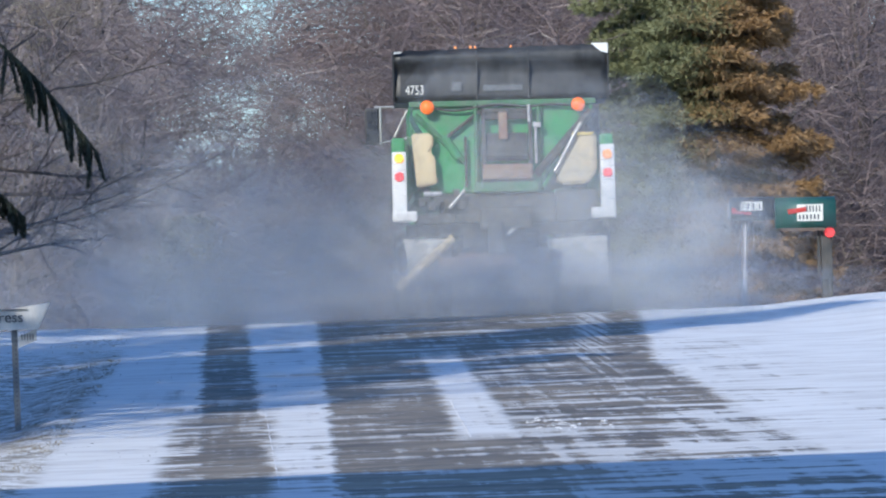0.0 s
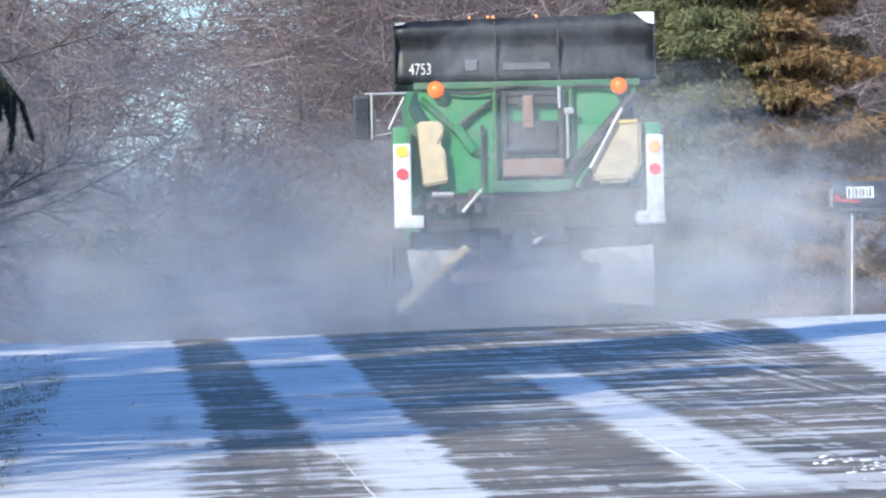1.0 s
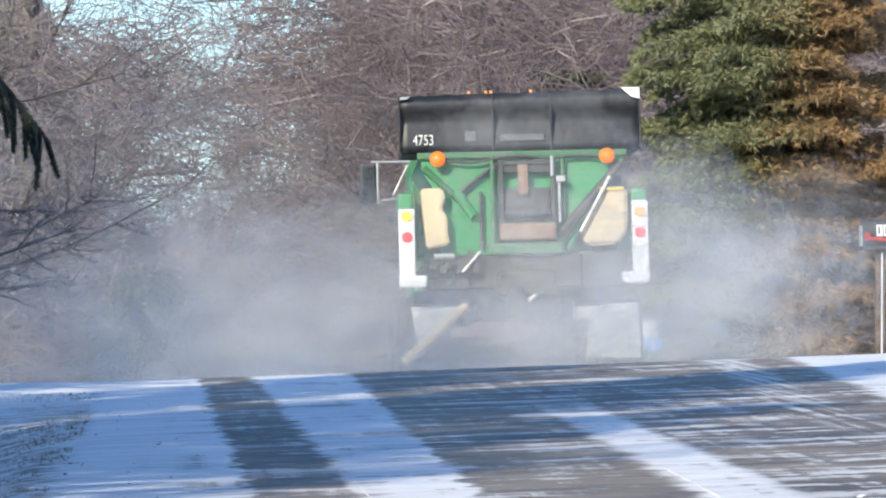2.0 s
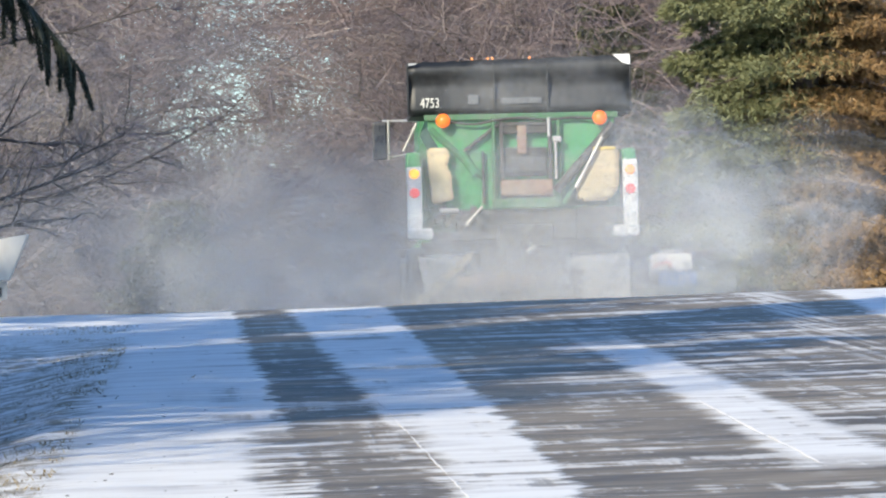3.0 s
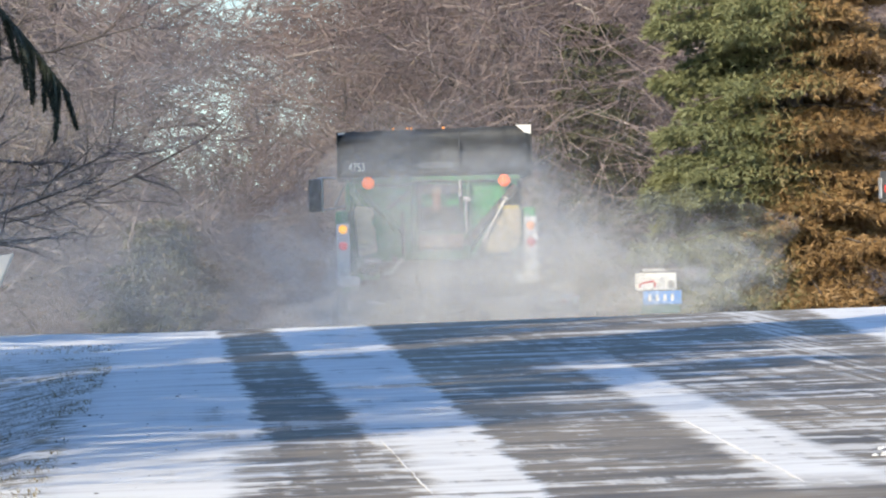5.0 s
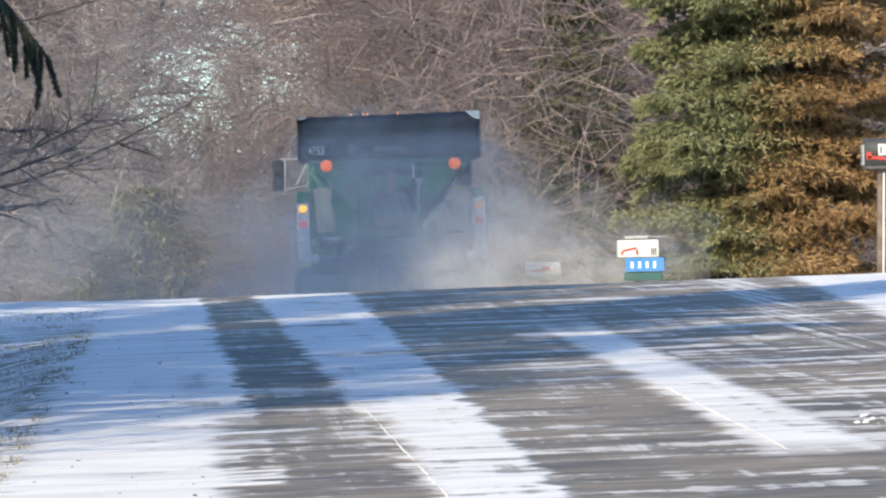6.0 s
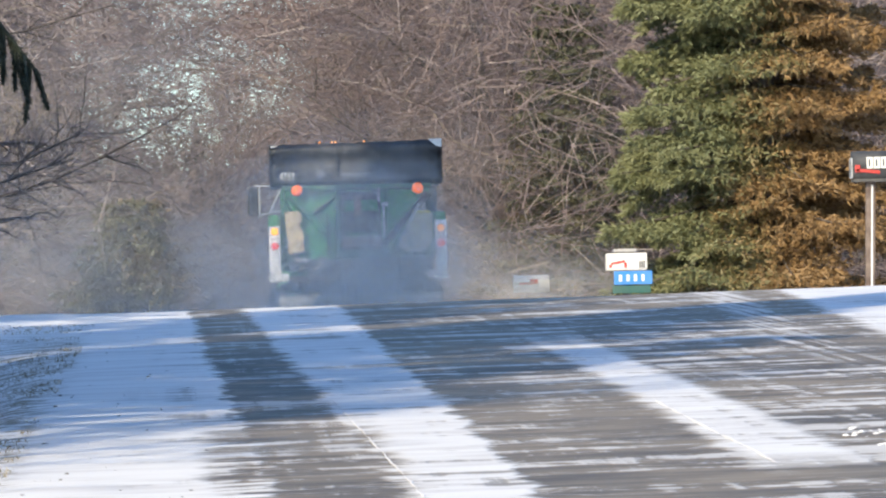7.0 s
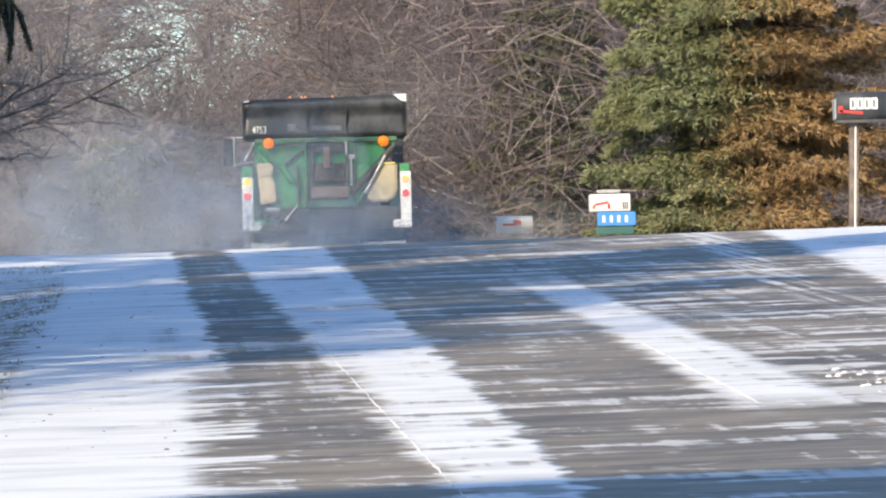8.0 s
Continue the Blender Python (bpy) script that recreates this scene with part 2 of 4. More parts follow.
    tint = m.noise(m.scaled(0.5, 1.2, 1), 2.2, 5)
    snow_colour = m.mix(m.step(m.math("ADD", m.math("MULTIPLY", tint, 0.5), m.math("MULTIPLY", streak3, 0.5)), 0.38, 0.58), (0.71, 0.70, 0.69), (0.87, 0.87, 0.86))
    c = m.mix(snow, asphalt, snow_colour)
    c = m.mix(m.math("MULTIPLY", grass_mask, 0.85), c, grass)
    m.put(m.bsdf.inputs["Base Color"], c)
    m.put(m.bsdf.inputs["Roughness"], m.step(snow, 0.0, 1.0, 0.62, 0.85))
    h = m.math("ADD", m.math("MULTIPLY", snow, 0.6), m.math("ADD", m.math("MULTIPLY", edge2, 0.35), m.math("MULTIPLY", grain, 0.08)))
    m.bump(h, 0.6, 0.03)
    return m.mat


GROUND = winter_ground()


SNOW = painted("packed_snow", (0.86, 0.86, 0.87), (0.74, 0.74, 0.75), 0.8, scale=8)
DIRT = painted("dark_gravel", (0.05, 0.04, 0.03), (0.16, 0.13, 0.09), 0.9, scale=20)
STRAW = bark("dead_grass", (0.12, 0.09, 0.045), (0.40, 0.32, 0.18), 0.8)


def far_wood_material():
    m = Nodes("far_bare_woods")
    a = m.noise(m.scaled(1, 1, 0.45), 0.9, 8, 0.75)
    b = m.noise(m.scaled(2.2, 2.2, 0.8), 2.4, 5, 0.7)
    v = m.math("ADD", m.math("MULTIPLY", a, 0.6), m.math("MULTIPLY", b, 0.4))
    c = m.mix(m.step(v, 0.36, 0.66), (0.060, 0.050, 0.049), (0.240, 0.195, 0.180))
    m.put(m.bsdf.inputs["Base Color"], c)
    m.bsdf.inputs["Roughness"].default_value = 0.95
    m.bump(v, 1.0, 0.8)
    return m.mat


FAR_WOODS = far_wood_material()


def snow_dust(name, low, high, scale):
    """Fine airborne snow: mostly clear, with denser wisps."""
    m = Nodes(name)
    tree = m.tree
    n = m.noise(m.scaled(0.7, 0.7, 1.2), scale, 4, 0.6)
    a = m.step(n, 0.34, 0.70, low, high)
    clear = tree.nodes.new("ShaderNodeBsdfTransparent")
    white = tree.nodes.new("ShaderNodeBsdfDiffuse")
    white.inputs["Color"].default_value = (0.86, 0.87, 0.88, 1)
    through_light = tree.nodes.new("ShaderNodeBsdfTranslucent")
    through_light.inputs["Color"].default_value = (0.86, 0.87, 0.88, 1)
    both = tree.nodes.new("ShaderNodeMixShader")
    both.inputs[0].default_value = 0.5
    tree.links.new(white.outputs[0], both.inputs[1])
    tree.links.new(through_light.outputs[0], both.inputs[2])
    final = tree.nodes.new("ShaderNodeMixShader")
    m.put(final.inputs[0], a)
    tree.links.new(clear.outputs[0], final.inputs[1])
    tree.links.new(both.outputs[0], final.inputs[2])
    tree.links.new(final.outputs[0], m.out.inputs["Surface"])
    return m.mat


DUST = snow_dust("blowing_snow", 0.004, 0.031, 0.9)
DUST_DENSE = snow_dust("dense_blowing_snow", 0.006, 0.044, 0.9)
DUST_THIN = snow_dust("thin_blowing_snow", 0.002, 0.009, 0.7)
DUST_FAR = snow_dust("hanging_snow_haze", 0.005, 0.017, 0.35)
DUST_CREST = snow_dust("snow_blown_over_the_crest", 0.010, 0.050, 0.6)
DUST_VEIL = snow_dust("blowing_snow_veil", 0.010, 0.042, 0.8)


# ---- mesh helpers ----
def mesh_object(name, verts, faces, material, smooth=False):
    me = bpy.data.meshes.new(name)
    me.from_pydata(verts, [], faces)
    me.materials.append(material)
    if smooth:
        me.polygons.foreach_set("use_smooth", [True] * len(me.polygons))
    me.update()
    return new(name, me)


def part(name, bm, material, parent=None, label="", smooth=False):
    """Links a bmesh as one mesh object under a thing or a part."""
    me = bpy.data.meshes.new(name)
    bm.normal_update()
    bm.to_mesh(me)
    bm.free()
    me.materials.append(material)
    if smooth:
        me.polygons.foreach_set("use_smooth", [True] * len(me.polygons))
    ob = new(name, me)
    ob.parent = parent
    if label:
        ob["label"] = label
    return ob


def thing(name, label, category, m=None, group=""):
    ob = new(name)
    ob.empty_display_size = 0.2
    ob.matrix_basis = m or Matrix()
    return tagged(ob, label, category, group)


def box(bm, x0, x1, y0, y1, z0, z1, bevel=0.01, turn=None):
    """Adds a bevelled box between the given limits."""
    made = bmesh.ops.create_cube(bm, size=1.0)["verts"]
    m = Matrix.Translation(((x0 + x1) / 2, (y0 + y1) / 2, (z0 + z1) / 2))
    if turn is not None:
        m = m @ turn
    m = m @ Matrix.Diagonal((x1 - x0, y1 - y0, z1 - z0, 1))
    bmesh.ops.transform(bm, matrix=m, verts=made)
    if bevel:
        edges = list({e for v in made for e in v.link_edges})
        bmesh.ops.bevel(bm, geom=edges, offset=bevel, segments=2, affect="EDGES", profile=0.6)
    return bm


def rod(bm, a, b, r, sides=8, r2=None):
    """Adds a closed rod from a to b."""
    a, b = Vector(a), Vector(b)
    m = Matrix.Translation((a + b) / 2) @ (b - a).to_track_quat("Z", "Y").to_matrix().to_4x4()
    bmesh.ops.create_cone(bm, cap_ends=True, segments=sides, radius1=r, radius2=r if r2 is None else r2, depth=(b - a).length, matrix=m)
    return bm


def plate(bm, outline, y0, y1):
    """Adds a plate with an outline in x and z, between two depths."""
    front = [bm.verts.new((x, y0, z)) for x, z in outline]
    back = [bm.verts.new((x, y1, z)) for x, z in outline]
    bm.faces.new(front)
    bm.faces.new(back[::-1])
    for i in range(len(outline)):
        j = (i + 1) % len(outline)
        bm.faces.new((front[j], front[i], back[i], back[j]))
    bmesh.ops.recalc_face_normals(bm, faces=bm.faces)
    return bm


def fresh():
    return bmesh.new()


def lettering(name, text, size, material, parent, m, squeeze=1.0):
    """Raised letters as a mesh, facing -y."""
    cu = bpy.data.curves.new(name, "FONT")
    cu.body, cu.size, cu.extrude, cu.align_x, cu.align_y = text, size, 0.004, "CENTER", "CENTER"
    tmp = new(name + "_curve", cu)
    me = bpy.data.meshes.new_from_object(tmp.evaluated_get(bpy.context.evaluated_depsgraph_get()))
    bpy.data.objects.remove(tmp)
    me.materials.clear()
    me.materials.append(material)
    ob = new(name, me)
    ob.parent = parent
    ob.matrix_basis = m @ pose(0, 0, 0, 90) @ Matrix.Diagonal((squeeze, 1, 1, 1))
    return ob


# ---- the ground ----
PROFILE_Y = (-400, 0, 40, 54.5, 57.0, 58.5, 60.7, 66.7, 75.6, 81.5, 87.5, 95.2, 101.9, 106.9, 130, 180, 400, 3000)
PROFILE_Z = (-5.0, -0.985, -0.217, 0.061, 0.104, 0.100, 0.065, -0.045, -0.205, -0.325, -0.420, -0.512, -0.563, -0.640, -0.93, -1.2, -1.5, -2.0)
CROSS = 0.0132


def profile(y):
    """Height of the road's line: up to a crest, then down."""
    total = 0.0
    for k, w in ((-1.2, 0.25), (0.0, 0.5), (1.2, 0.25)):
        total += w * float(np.interp(y + k, PROFILE_Y, PROFILE_Z))
    return total


def ground_z(x, y):
    z = profile(y) + CROSS * max(-12.0, min(12.0, x))
    off = max(0.0, -0.75 - x, x - 5.9)
    z += 0.05 * min(1.0, off) * (noise.noise((x * 0.6, y * 0.35, 3.0)) + 0.3)
    if x < -0.7:
        z -= 0.12 * min(1.0, (-0.7 - x) / 0.5) * max(0.0, min(1.0, (48 - y) / 8)) * max(0.0, min(1.0, (y - 22) / 6))
    if x > 5.9:
        z += 0.10 * min(1.0, (x - 5.9) / 1.5)
    return z + 0.006 * noise.noise((x * 1.7, y * 1.1, 0.0))


def build_ground():
    xs = [-1500, -400, -120, -50, -25, -14] + [-9 + 0.25 * i for i in range(85)] + [13, 15, 18, 24, 40, 100, 400, 1500]
    ys = [-300, -120, -60, -30, -15, 0, 6] + [10 + 0.5 * i for i in range(200)] + [111, 114, 118, 124, 132, 145, 165, 200, 300, 600, 1500, 3000]
    verts = [(x, y, ground_z(x, y)) for y in ys for x in xs]
    w = len(xs)
    faces = [(j * w + i, j * w + i + 1, (j + 1) * w + i + 1, (j + 1) * w + i) for j in range(len(ys) - 1) for i in range(w - 1)]
    ob = mesh_object("ground", verts, faces, GROUND, True)
    tagged(ob, "country road with snow strips, bare wheel tracks and snowy verges", "ground", kind="structure")


build_ground()


# ---- the spreader truck ----
def wheel(parent, x, y, r, width, dual):
    hub = new("wheel")
    hub.parent = parent
    hub.location = (x, y, r)
    for k, off in enumerate((-0.18, 0.18) if dual else (0.0,)):
        bm = fresh()
        ring = []
        n = 28
        section = ((-0.5, 0.62), (-0.5, 0.86), (-0.42, 0.97), (-0.2, 1.0), (0.2, 1.0), (0.42, 0.97), (0.5, 0.86), (0.5, 0.62))
        for i in range(n):
            a = 2 * math.pi * i / n
            ring.append([bm.verts.new((off + w * width, math.sin(a) * r * q, math.cos(a) * r * q)) for w, q in section])
        for i in range(n):
            p, q = ring[i], ring[(i + 1) % n]
            for j in range(len(section)):
                jj = (j + 1) % len(section)
                bm.faces.new((p[j], q[j], q[jj], p[jj]))
        part("tyre", bm, RUBBER, hub, smooth=True)
        bm = fresh()
        rod(bm, (off - width * 0.3, 0, 0), (off + width * 0.3, 0, 0), r * 0.62, 20)
        rod(bm, (off - width * 0.45, 0, 0), (off + width * 0.45, 0, 0), r * 0.22, 12)
        part("rim", bm, WHITE, hub)
    return hub


def spreader_truck():
    t = thing("snow_truck", "green municipal salt spreader truck driving away over snowy road", "truck")
    # chassis and running gear
    bm = fresh()
    for s in (-1, 1):
        box(bm, s * 0.42 - 0.05, s * 0.42 + 0.05, 0.25, 7.4, 0.78, 1.03, 0.01)
    for y in (0.5, 1.6, 3.0, 4.6, 6.2):
        box(bm, -0.40, 0.40, y - 0.06, y + 0.06, 0.82, 0.98, 0.01)
    rod(bm, (-0.95, 1.55, 0.52), (0.95, 1.55, 0.52), 0.09, 12)
    rod(bm, (-0.95, 5.75, 0.52), (0.95, 5.75, 0.52), 0.06, 12)
    bmesh.ops.create_uvsphere(bm, u_segments=14, v_segments=8, radius=0.24, matrix=Matrix.Translation((0, 1.55, 0.52)))
    part("chassis", bm, DARK, t)
    wheels = [wheel(t, -0.90, 1.55, 0.52, 0.28, True), wheel(t, 0.90, 1.55, 0.52, 0.28, True),
              wheel(t, -1.02, 5.75, 0.52, 0.30, False), wheel(t, 1.02, 5.75, 0.52, 0.30, False)]
    # cab
    bm = fresh()
    box(bm, -0.96, 0.96, 4.9, 6.3, 0.95, 2.62, 0.10)
    box(bm, -0.85, 0.85, 6.25, 7.75, 0.95, 1.72, 0.12)
    for s in (-1, 1):
        box(bm, s * 0.92 - 0.12, s * 0.92 + 0.12, 5.2, 6.5, 1.02, 1.18, 0.06)
    part("cab", bm, GREEN, t)
    bm = fresh()
    box(bm, -0.85, 0.85, 4.885, 4.90, 1.95, 2.45, 0.005)
    part("rear_window", bm, BLACK, t, "dark glass rear window of the cab")
    # side mirrors on brackets
    for s, x in ((-1, -1.38), (1, 1.23)):
        bm = fresh()
        box(bm, x - 0.085, x + 0.085, 5.35, 5.47, 2.16, 2.59, 0.025)
        mirror = part("mirror", bm, MIRROR, t)
        bm = fresh()
        box(bm, x - 0.065, x + 0.065, 5.337, 5.347, 2.20, 2.55, 0.004)
        part("mirror_glass", bm, GLASS_DARK, mirror, "dark reflecting mirror glass")
        arms = [((x - 0.03 * s, 5.41, 2.60), (s * 0.92, 5.41, 2.60), 0.014), ((x - 0.03 * s, 5.41, 2.17), (s * 0.92, 5.41, 2.24), 0.010)]
        if s < 0:
            arms += [((x + 0.10, 5.36, 2.15), (x + 0.10, 5.36, 2.60), 0.014), ((-1.12, 5.30, 2.24), (-0.96, 5.30, 2.56), 0.014)]
        for a, b, r in arms:
            part("mirror_bracket", rod(fresh(), a, b, r), STEEL, mirror, "bright steel tube bracket")
    # dump body: floor, sides, dark upper tailgate
    bm = fresh()
    for s in (-1, 1):
        box(bm, s * 0.98 - 0.05, s * 0.98 + 0.05, 0.35, 4.6, 1.42, 2.05, 0.015)
        for y in (0.45, 1.4, 2.4, 3.4, 4.4):
            box(bm, s * 1.04 - 0.025, s * 1.04 + 0.025, y - 0.06, y + 0.06, 1.40, 2.04, 0.01)
    box(bm, -1.0, 1.0, 0.35, 4.6, 1.32, 1.42, 0.01)
    box(bm, -0.95, 0.95, 4.55, 4.65, 1.42, 2.8, 0.01)
    part("dump_body", bm, GREEN_DARK, t)
    bm = fresh()
    n = 24
    bend = ((0.46, 2.43), (0.44, 2.51), (0.50, 2.70), (0.52, 2.77), (0.46, 2.84), (0.42, 2.95), (0.48, 3.04))
    rows = []
    for y, z in bend:
        rows.append([bm.verts.new((-1.21 + 2.42 * i / n, y + 0.002 * math.sin(i * 1.7), z - (0.04 if z > 2.9 else 0.0) * (1 - i / n) - 0.008 * (z > 2.9) * math.sin(i * 2.3))) for i in range(n + 1)])
    for a, b in zip(rows, rows[1:]):
        for i in range(n):
            bm.faces.new((a[i], a[i + 1], b[i + 1], b[i]))
    bmesh.ops.recalc_face_normals(bm, faces=bm.faces)
    bmesh.ops.solidify(bm, geom=bm.faces[:], thickness=0.02)
    board = part("upper_tailgate", bm, BLACK, t, "black steel upper tailgate streaked with salt", True)
    for x in (-1.20, -0.27, 0.31, 1.20):
        part("rib", box(fresh(), x - 0.008, x + 0.008, 0.42, 0.48, 2.44, 2.99, 0.003), BLACK, board)
    part("ledge", box(fresh(), -1.18, 1.18, 0.48, 1.6, 2.42, 2.47, 0.01), BLACK, board)
    part("scuff_plate", box(fresh(), -0.55, -0.44, 0.430, 0.446, 2.54, 2.64, 0.004), WORN, board, "rubbed bare steel plate")
    part("scuff_plate", box(fresh(), -0.20, 0.24, 0.430, 0.446, 2.535, 2.60, 0.004), WORN, board, "rubbed bare steel plate")
    for outline in (((1.01, 3.045), (1.20, 3.045), (1.20, 2.93), (1.12, 2.95)), ((-1.19, 2.99), (-1.09, 2.992), (-1.12, 2.972), (-1.19, 2.965))):
        part("corner_cap", plate(fresh(), outline, 0.39, 0.43), STEEL if outline[0][0] < 0 else WHITE, board, "frosted corner cap")
    for x in (-0.50, -0.33, -0.28, 0.12):
        bm = fresh()
        bmesh.ops.create_uvsphere(bm, u_segments=8, v_segments=6, radius=0.015, matrix=Matrix.Translation((x, 0.47, 3.03)))
        part("top_lamp", bm, PALE_AMBER, board, "small pale amber lamp on the top edge")
    lettering("fleet_number", "4753", 0.150, LETTERS, board, pose(-0.965, 0.430, 2.555), 0.70)
    # V-shaped hopper: rear wall and two flanks
    bm = fresh()
    plate(bm, ((-1.00, 2.40), (1.00, 2.40), (1.00, 2.30), (0.42, 1.62), (0.42, 1.40), (-0.82, 1.40), (-0.82, 1.95), (-1.00, 2.25)), 0.20, 0.24)
    hopper = part("hopper", bm, GREEN, t, "green painted V-shaped spreader hopper")
    bm = fresh()
    for s in (-1, 1):
        v = [bm.verts.new(p) for p in ((s * 0.99, 0.22, 2.40), (s * 0.93, 4.4, 2.40), (s * 0.42, 4.4, 1.45), (s * 0.42, 0.22, 1.45))]
        w = [bm.verts.new(c.co + Vector((s * 0.03, 0, -0.02))) for c in v]
        for a in range(4):
            b = (a + 1) % 4
            bm.faces.new((v[a], v[b], w[b], w[a]))
        bm.faces.new(v)
        bm.faces.new(w[::-1])
    bmesh.ops.recalc_face_normals(bm, faces=bm.faces)
    part("hopper_flank", bm, GREEN, hopper)
    bm = fresh()
    box(bm, -1.04, 1.04, 0.15, 0.22, 2.355, 2.42, 0.012)
    part("hopper_rim", bm, GREEN_DARK, hopper)
    # braces across the rear wall
    for a, b, r, mat in (((-0.98, 0.16, 2.27), (-0.40, 0.16, 1.72), 0.034, GREEN_DARK), ((0.99, 0.14, 2.28), (0.36, 0.14, 1.58), 0.050, DARK),
                         ((-0.62, 0.14, 2.02), (-0.25, 0.14, 2.30), 0.020, DARK), ((-0.66, 0.15, 2.02), (-0.50, 0.15, 1.78), 0.05, GREEN),
                         ((-0.42, 0.13, 1.45), (-0.42, 0.13, 2.02), 0.016, DARK), ((-0.30, 0.13, 1.45), (-0.30, 0.13, 2.38), 0.022, GREEN_DARK),
                         ((0.40, 0.13, 1.60), (0.40, 0.13, 2.36), 0.022, GREEN_DARK)):
        part("brace", rod(fresh(), a, b, r), mat, hopper)
    # hose along the rim
    cu = bpy.data.curves.new("hose", "CURVE")
    cu.dimensions, cu.bevel_depth, cu.bevel_resolution = "3D", 0.014, 2
    sp = cu.splines.new("BEZIER")
    pts = ((-0.80, 2.34), (-0.50, 2.31), (-0.25, 2.35), (0.0, 2.37), (0.25, 2.34), (0.55, 2.36), (0.80, 2.34))
    sp.bezier_points.add(len(pts) - 1)
    for p, (x, z) in zip(sp.bezier_points, pts):
        p.co = (x, 0.12, z)
        p.handle_left_type = p.handle_right_type = "AUTO"
    tmp = new("hose_curve", cu)
    me = bpy.data.meshes.new_from_object(tmp.evaluated_get(bpy.context.evaluated_depsgraph_get()))
    bpy.data.objects.remove(tmp)
    me.materials.clear()
    me.materials.append(DARK)
    hose = new("hose", me)
    hose.parent = hopper
    # ladder frame with the feed gate in the middle
    gate = part("ladder", box(fresh(), -0.20, 0.28, 0.09, 0.14, 2.20, 2.32, 0.01), DARK, t)
    for x in (-0.22, 0.30):
        part("ladder_rail", box(fresh(), x - 0.022, x + 0.022, 0.06, 0.12, 1.45, 2.33, 0.008), DARK, gate)
    for z in (2.30, 1.80, 1.52):
        part("rung", box(fresh(), -0.20, 0.28, 0.07, 0.11, z - 0.022, z + 0.022, 0.008), DARK, gate)
    part("gate_plate", box(fresh(), -0.19, 0.27, 0.125, 0.185, 1.74, 2.05, 0.012), DARK, gate, "greasy feed gate plate")
    part("gate_strut", box(fresh(), -0.05, 0.05, 0.06, 0.10, 1.98, 2.28, 0.01), RUSTY, gate, "worn upright strut")
    part("feed_chute", box(fresh(), -0.24, 0.32, -0.02, 0.18, 1.53, 1.70, 0.03), RUSTY, gate, "rusty feed chute")
    part("gate_sill", box(fresh(), -0.33, 0.38, 0.00, 0.20, 1.39, 1.50, 0.02), GREEN_DARK, gate)
    part("handle_bar", rod(fresh(), (0.29, 0.05, 2.16), (0.29, 0.05, 2.36), 0.018), STEEL, gate, "bright steel grab bar")
    bm = rod(fresh(), (0.36, 0.05, 1.70), (0.36, 0.05, 2.14), 0.016)
    part("handle_bar", box(bm, 0.33, 0.42, 0.03, 0.07, 2.10, 2.16, 0.008), STEEL, gate, "bright steel grab bar")
    # brine tanks beside the hopper
    bm = fresh()
    plate(bm, ((-1.02, 2.06), (-0.80, 2.06), (-0.77, 1.95), (-0.82, 1.86), (-0.76, 1.78), (-0.76, 1.62), (-0.74, 1.50), (-0.97, 1.46)), 0.02, 0.34)
    bmesh.ops.bevel(bm, geom=bm.edges[:], offset=0.02, segments=2, affect="EDGES")
    part("brine_tank", bm, CREAM, t, "cream plastic brine tank, grimy")
    bm = fresh()
    plate(bm, ((0.84, 2.04), (1.03, 2.04), (1.03, 1.60), (0.93, 1.47), (0.62, 1.46), (0.57, 1.56)), 0.02, 0.40)
    bmesh.ops.bevel(bm, geom=bm.edges[:], offset=0.03, segments=2, affect="EDGES")
    tank = part("brine_tank", bm, CREAM, t, "cream plastic brine tank, frosted at its side")
    part("tank_strap", rod(fresh(), (0.86, -0.01, 2.14), (0.56, -0.01, 1.60), 0.020), STEEL, tank, "bright strap")
    part("tank_cap", box(fresh(), 0.76, 1.00, 0.00, 0.05, 2.00, 2.035, 0.01), YELLOW_PLASTIC, tank, "yellow warning strip")
    # light posts
    for s, x in ((-1, -1.165), (1, 1.150)):
        bm = fresh()
        box(bm, x - 0.080, x + 0.080, 0.00, 0.10, 1.10, 1.86 + 0.04 * (s > 0), 0.02)
        box(bm, x - 0.085 if s < 0 else x - 0.19, x + 0.19 if s < 0 else x + 0.085, -0.02, 0.12, 1.08, 1.20, 0.03)
        post = part("light_post", bm, WHITE, t, "white painted light post with salt grime")
        for z, mat, name, lab in ((1.785, YELLOW if s < 0 else PALE_AMBER, "indicator", "round amber indicator lens"), (1.58, RED, "tail_light", "round red tail light")):
            bm = fresh()
            rod(bm, (x, 0.005, z), (x, -0.03, z), 0.056, 18, 0.044)
            lamp = part(name, bm, mat, post, lab)
        bm = fresh()
        box(bm, x - 0.08, x + 0.07, 0.12, 0.42, 1.80, 2.02, 0.03)
        part("side_bracket", bm, GREEN, t)
    # beacons
    for x in (-0.84, 0.84):
        bm = fresh()
        bmesh.ops.create_uvsphere(bm, u_segments=16, v_segments=10, radius=0.078, matrix=Matrix.Translation((x, 0.07, 2.35)))
        beacon = part("beacon", bm, AMBER, t, "round amber warning beacon", True)
        part("beacon_bracket", rod(fresh(), (x, 0.10, 2.35), (x, 0.26, 2.38), 0.04, 10), DARK, beacon)
    # under the hopper: gearbox, hoses, plates
    bm = fresh()
    box(bm, -0.72, 0.62, 0.10, 0.32, 1.06, 1.38, 0.03)
    box(bm, -0.28, 0.30, -0.10, 0.20, 0.98, 1.22, 0.04)
    rod(bm, (-0.10, -0.05, 0.70), (-0.10, -0.05, 1.05), 0.10, 14)
    box(bm, -1.00, -0.55, 0.05, 0.26, 1.05, 1.16, 0.02)
    box(bm, 0.56, 1.02, 0.05, 0.26, 1.05, 1.40, 0.02)
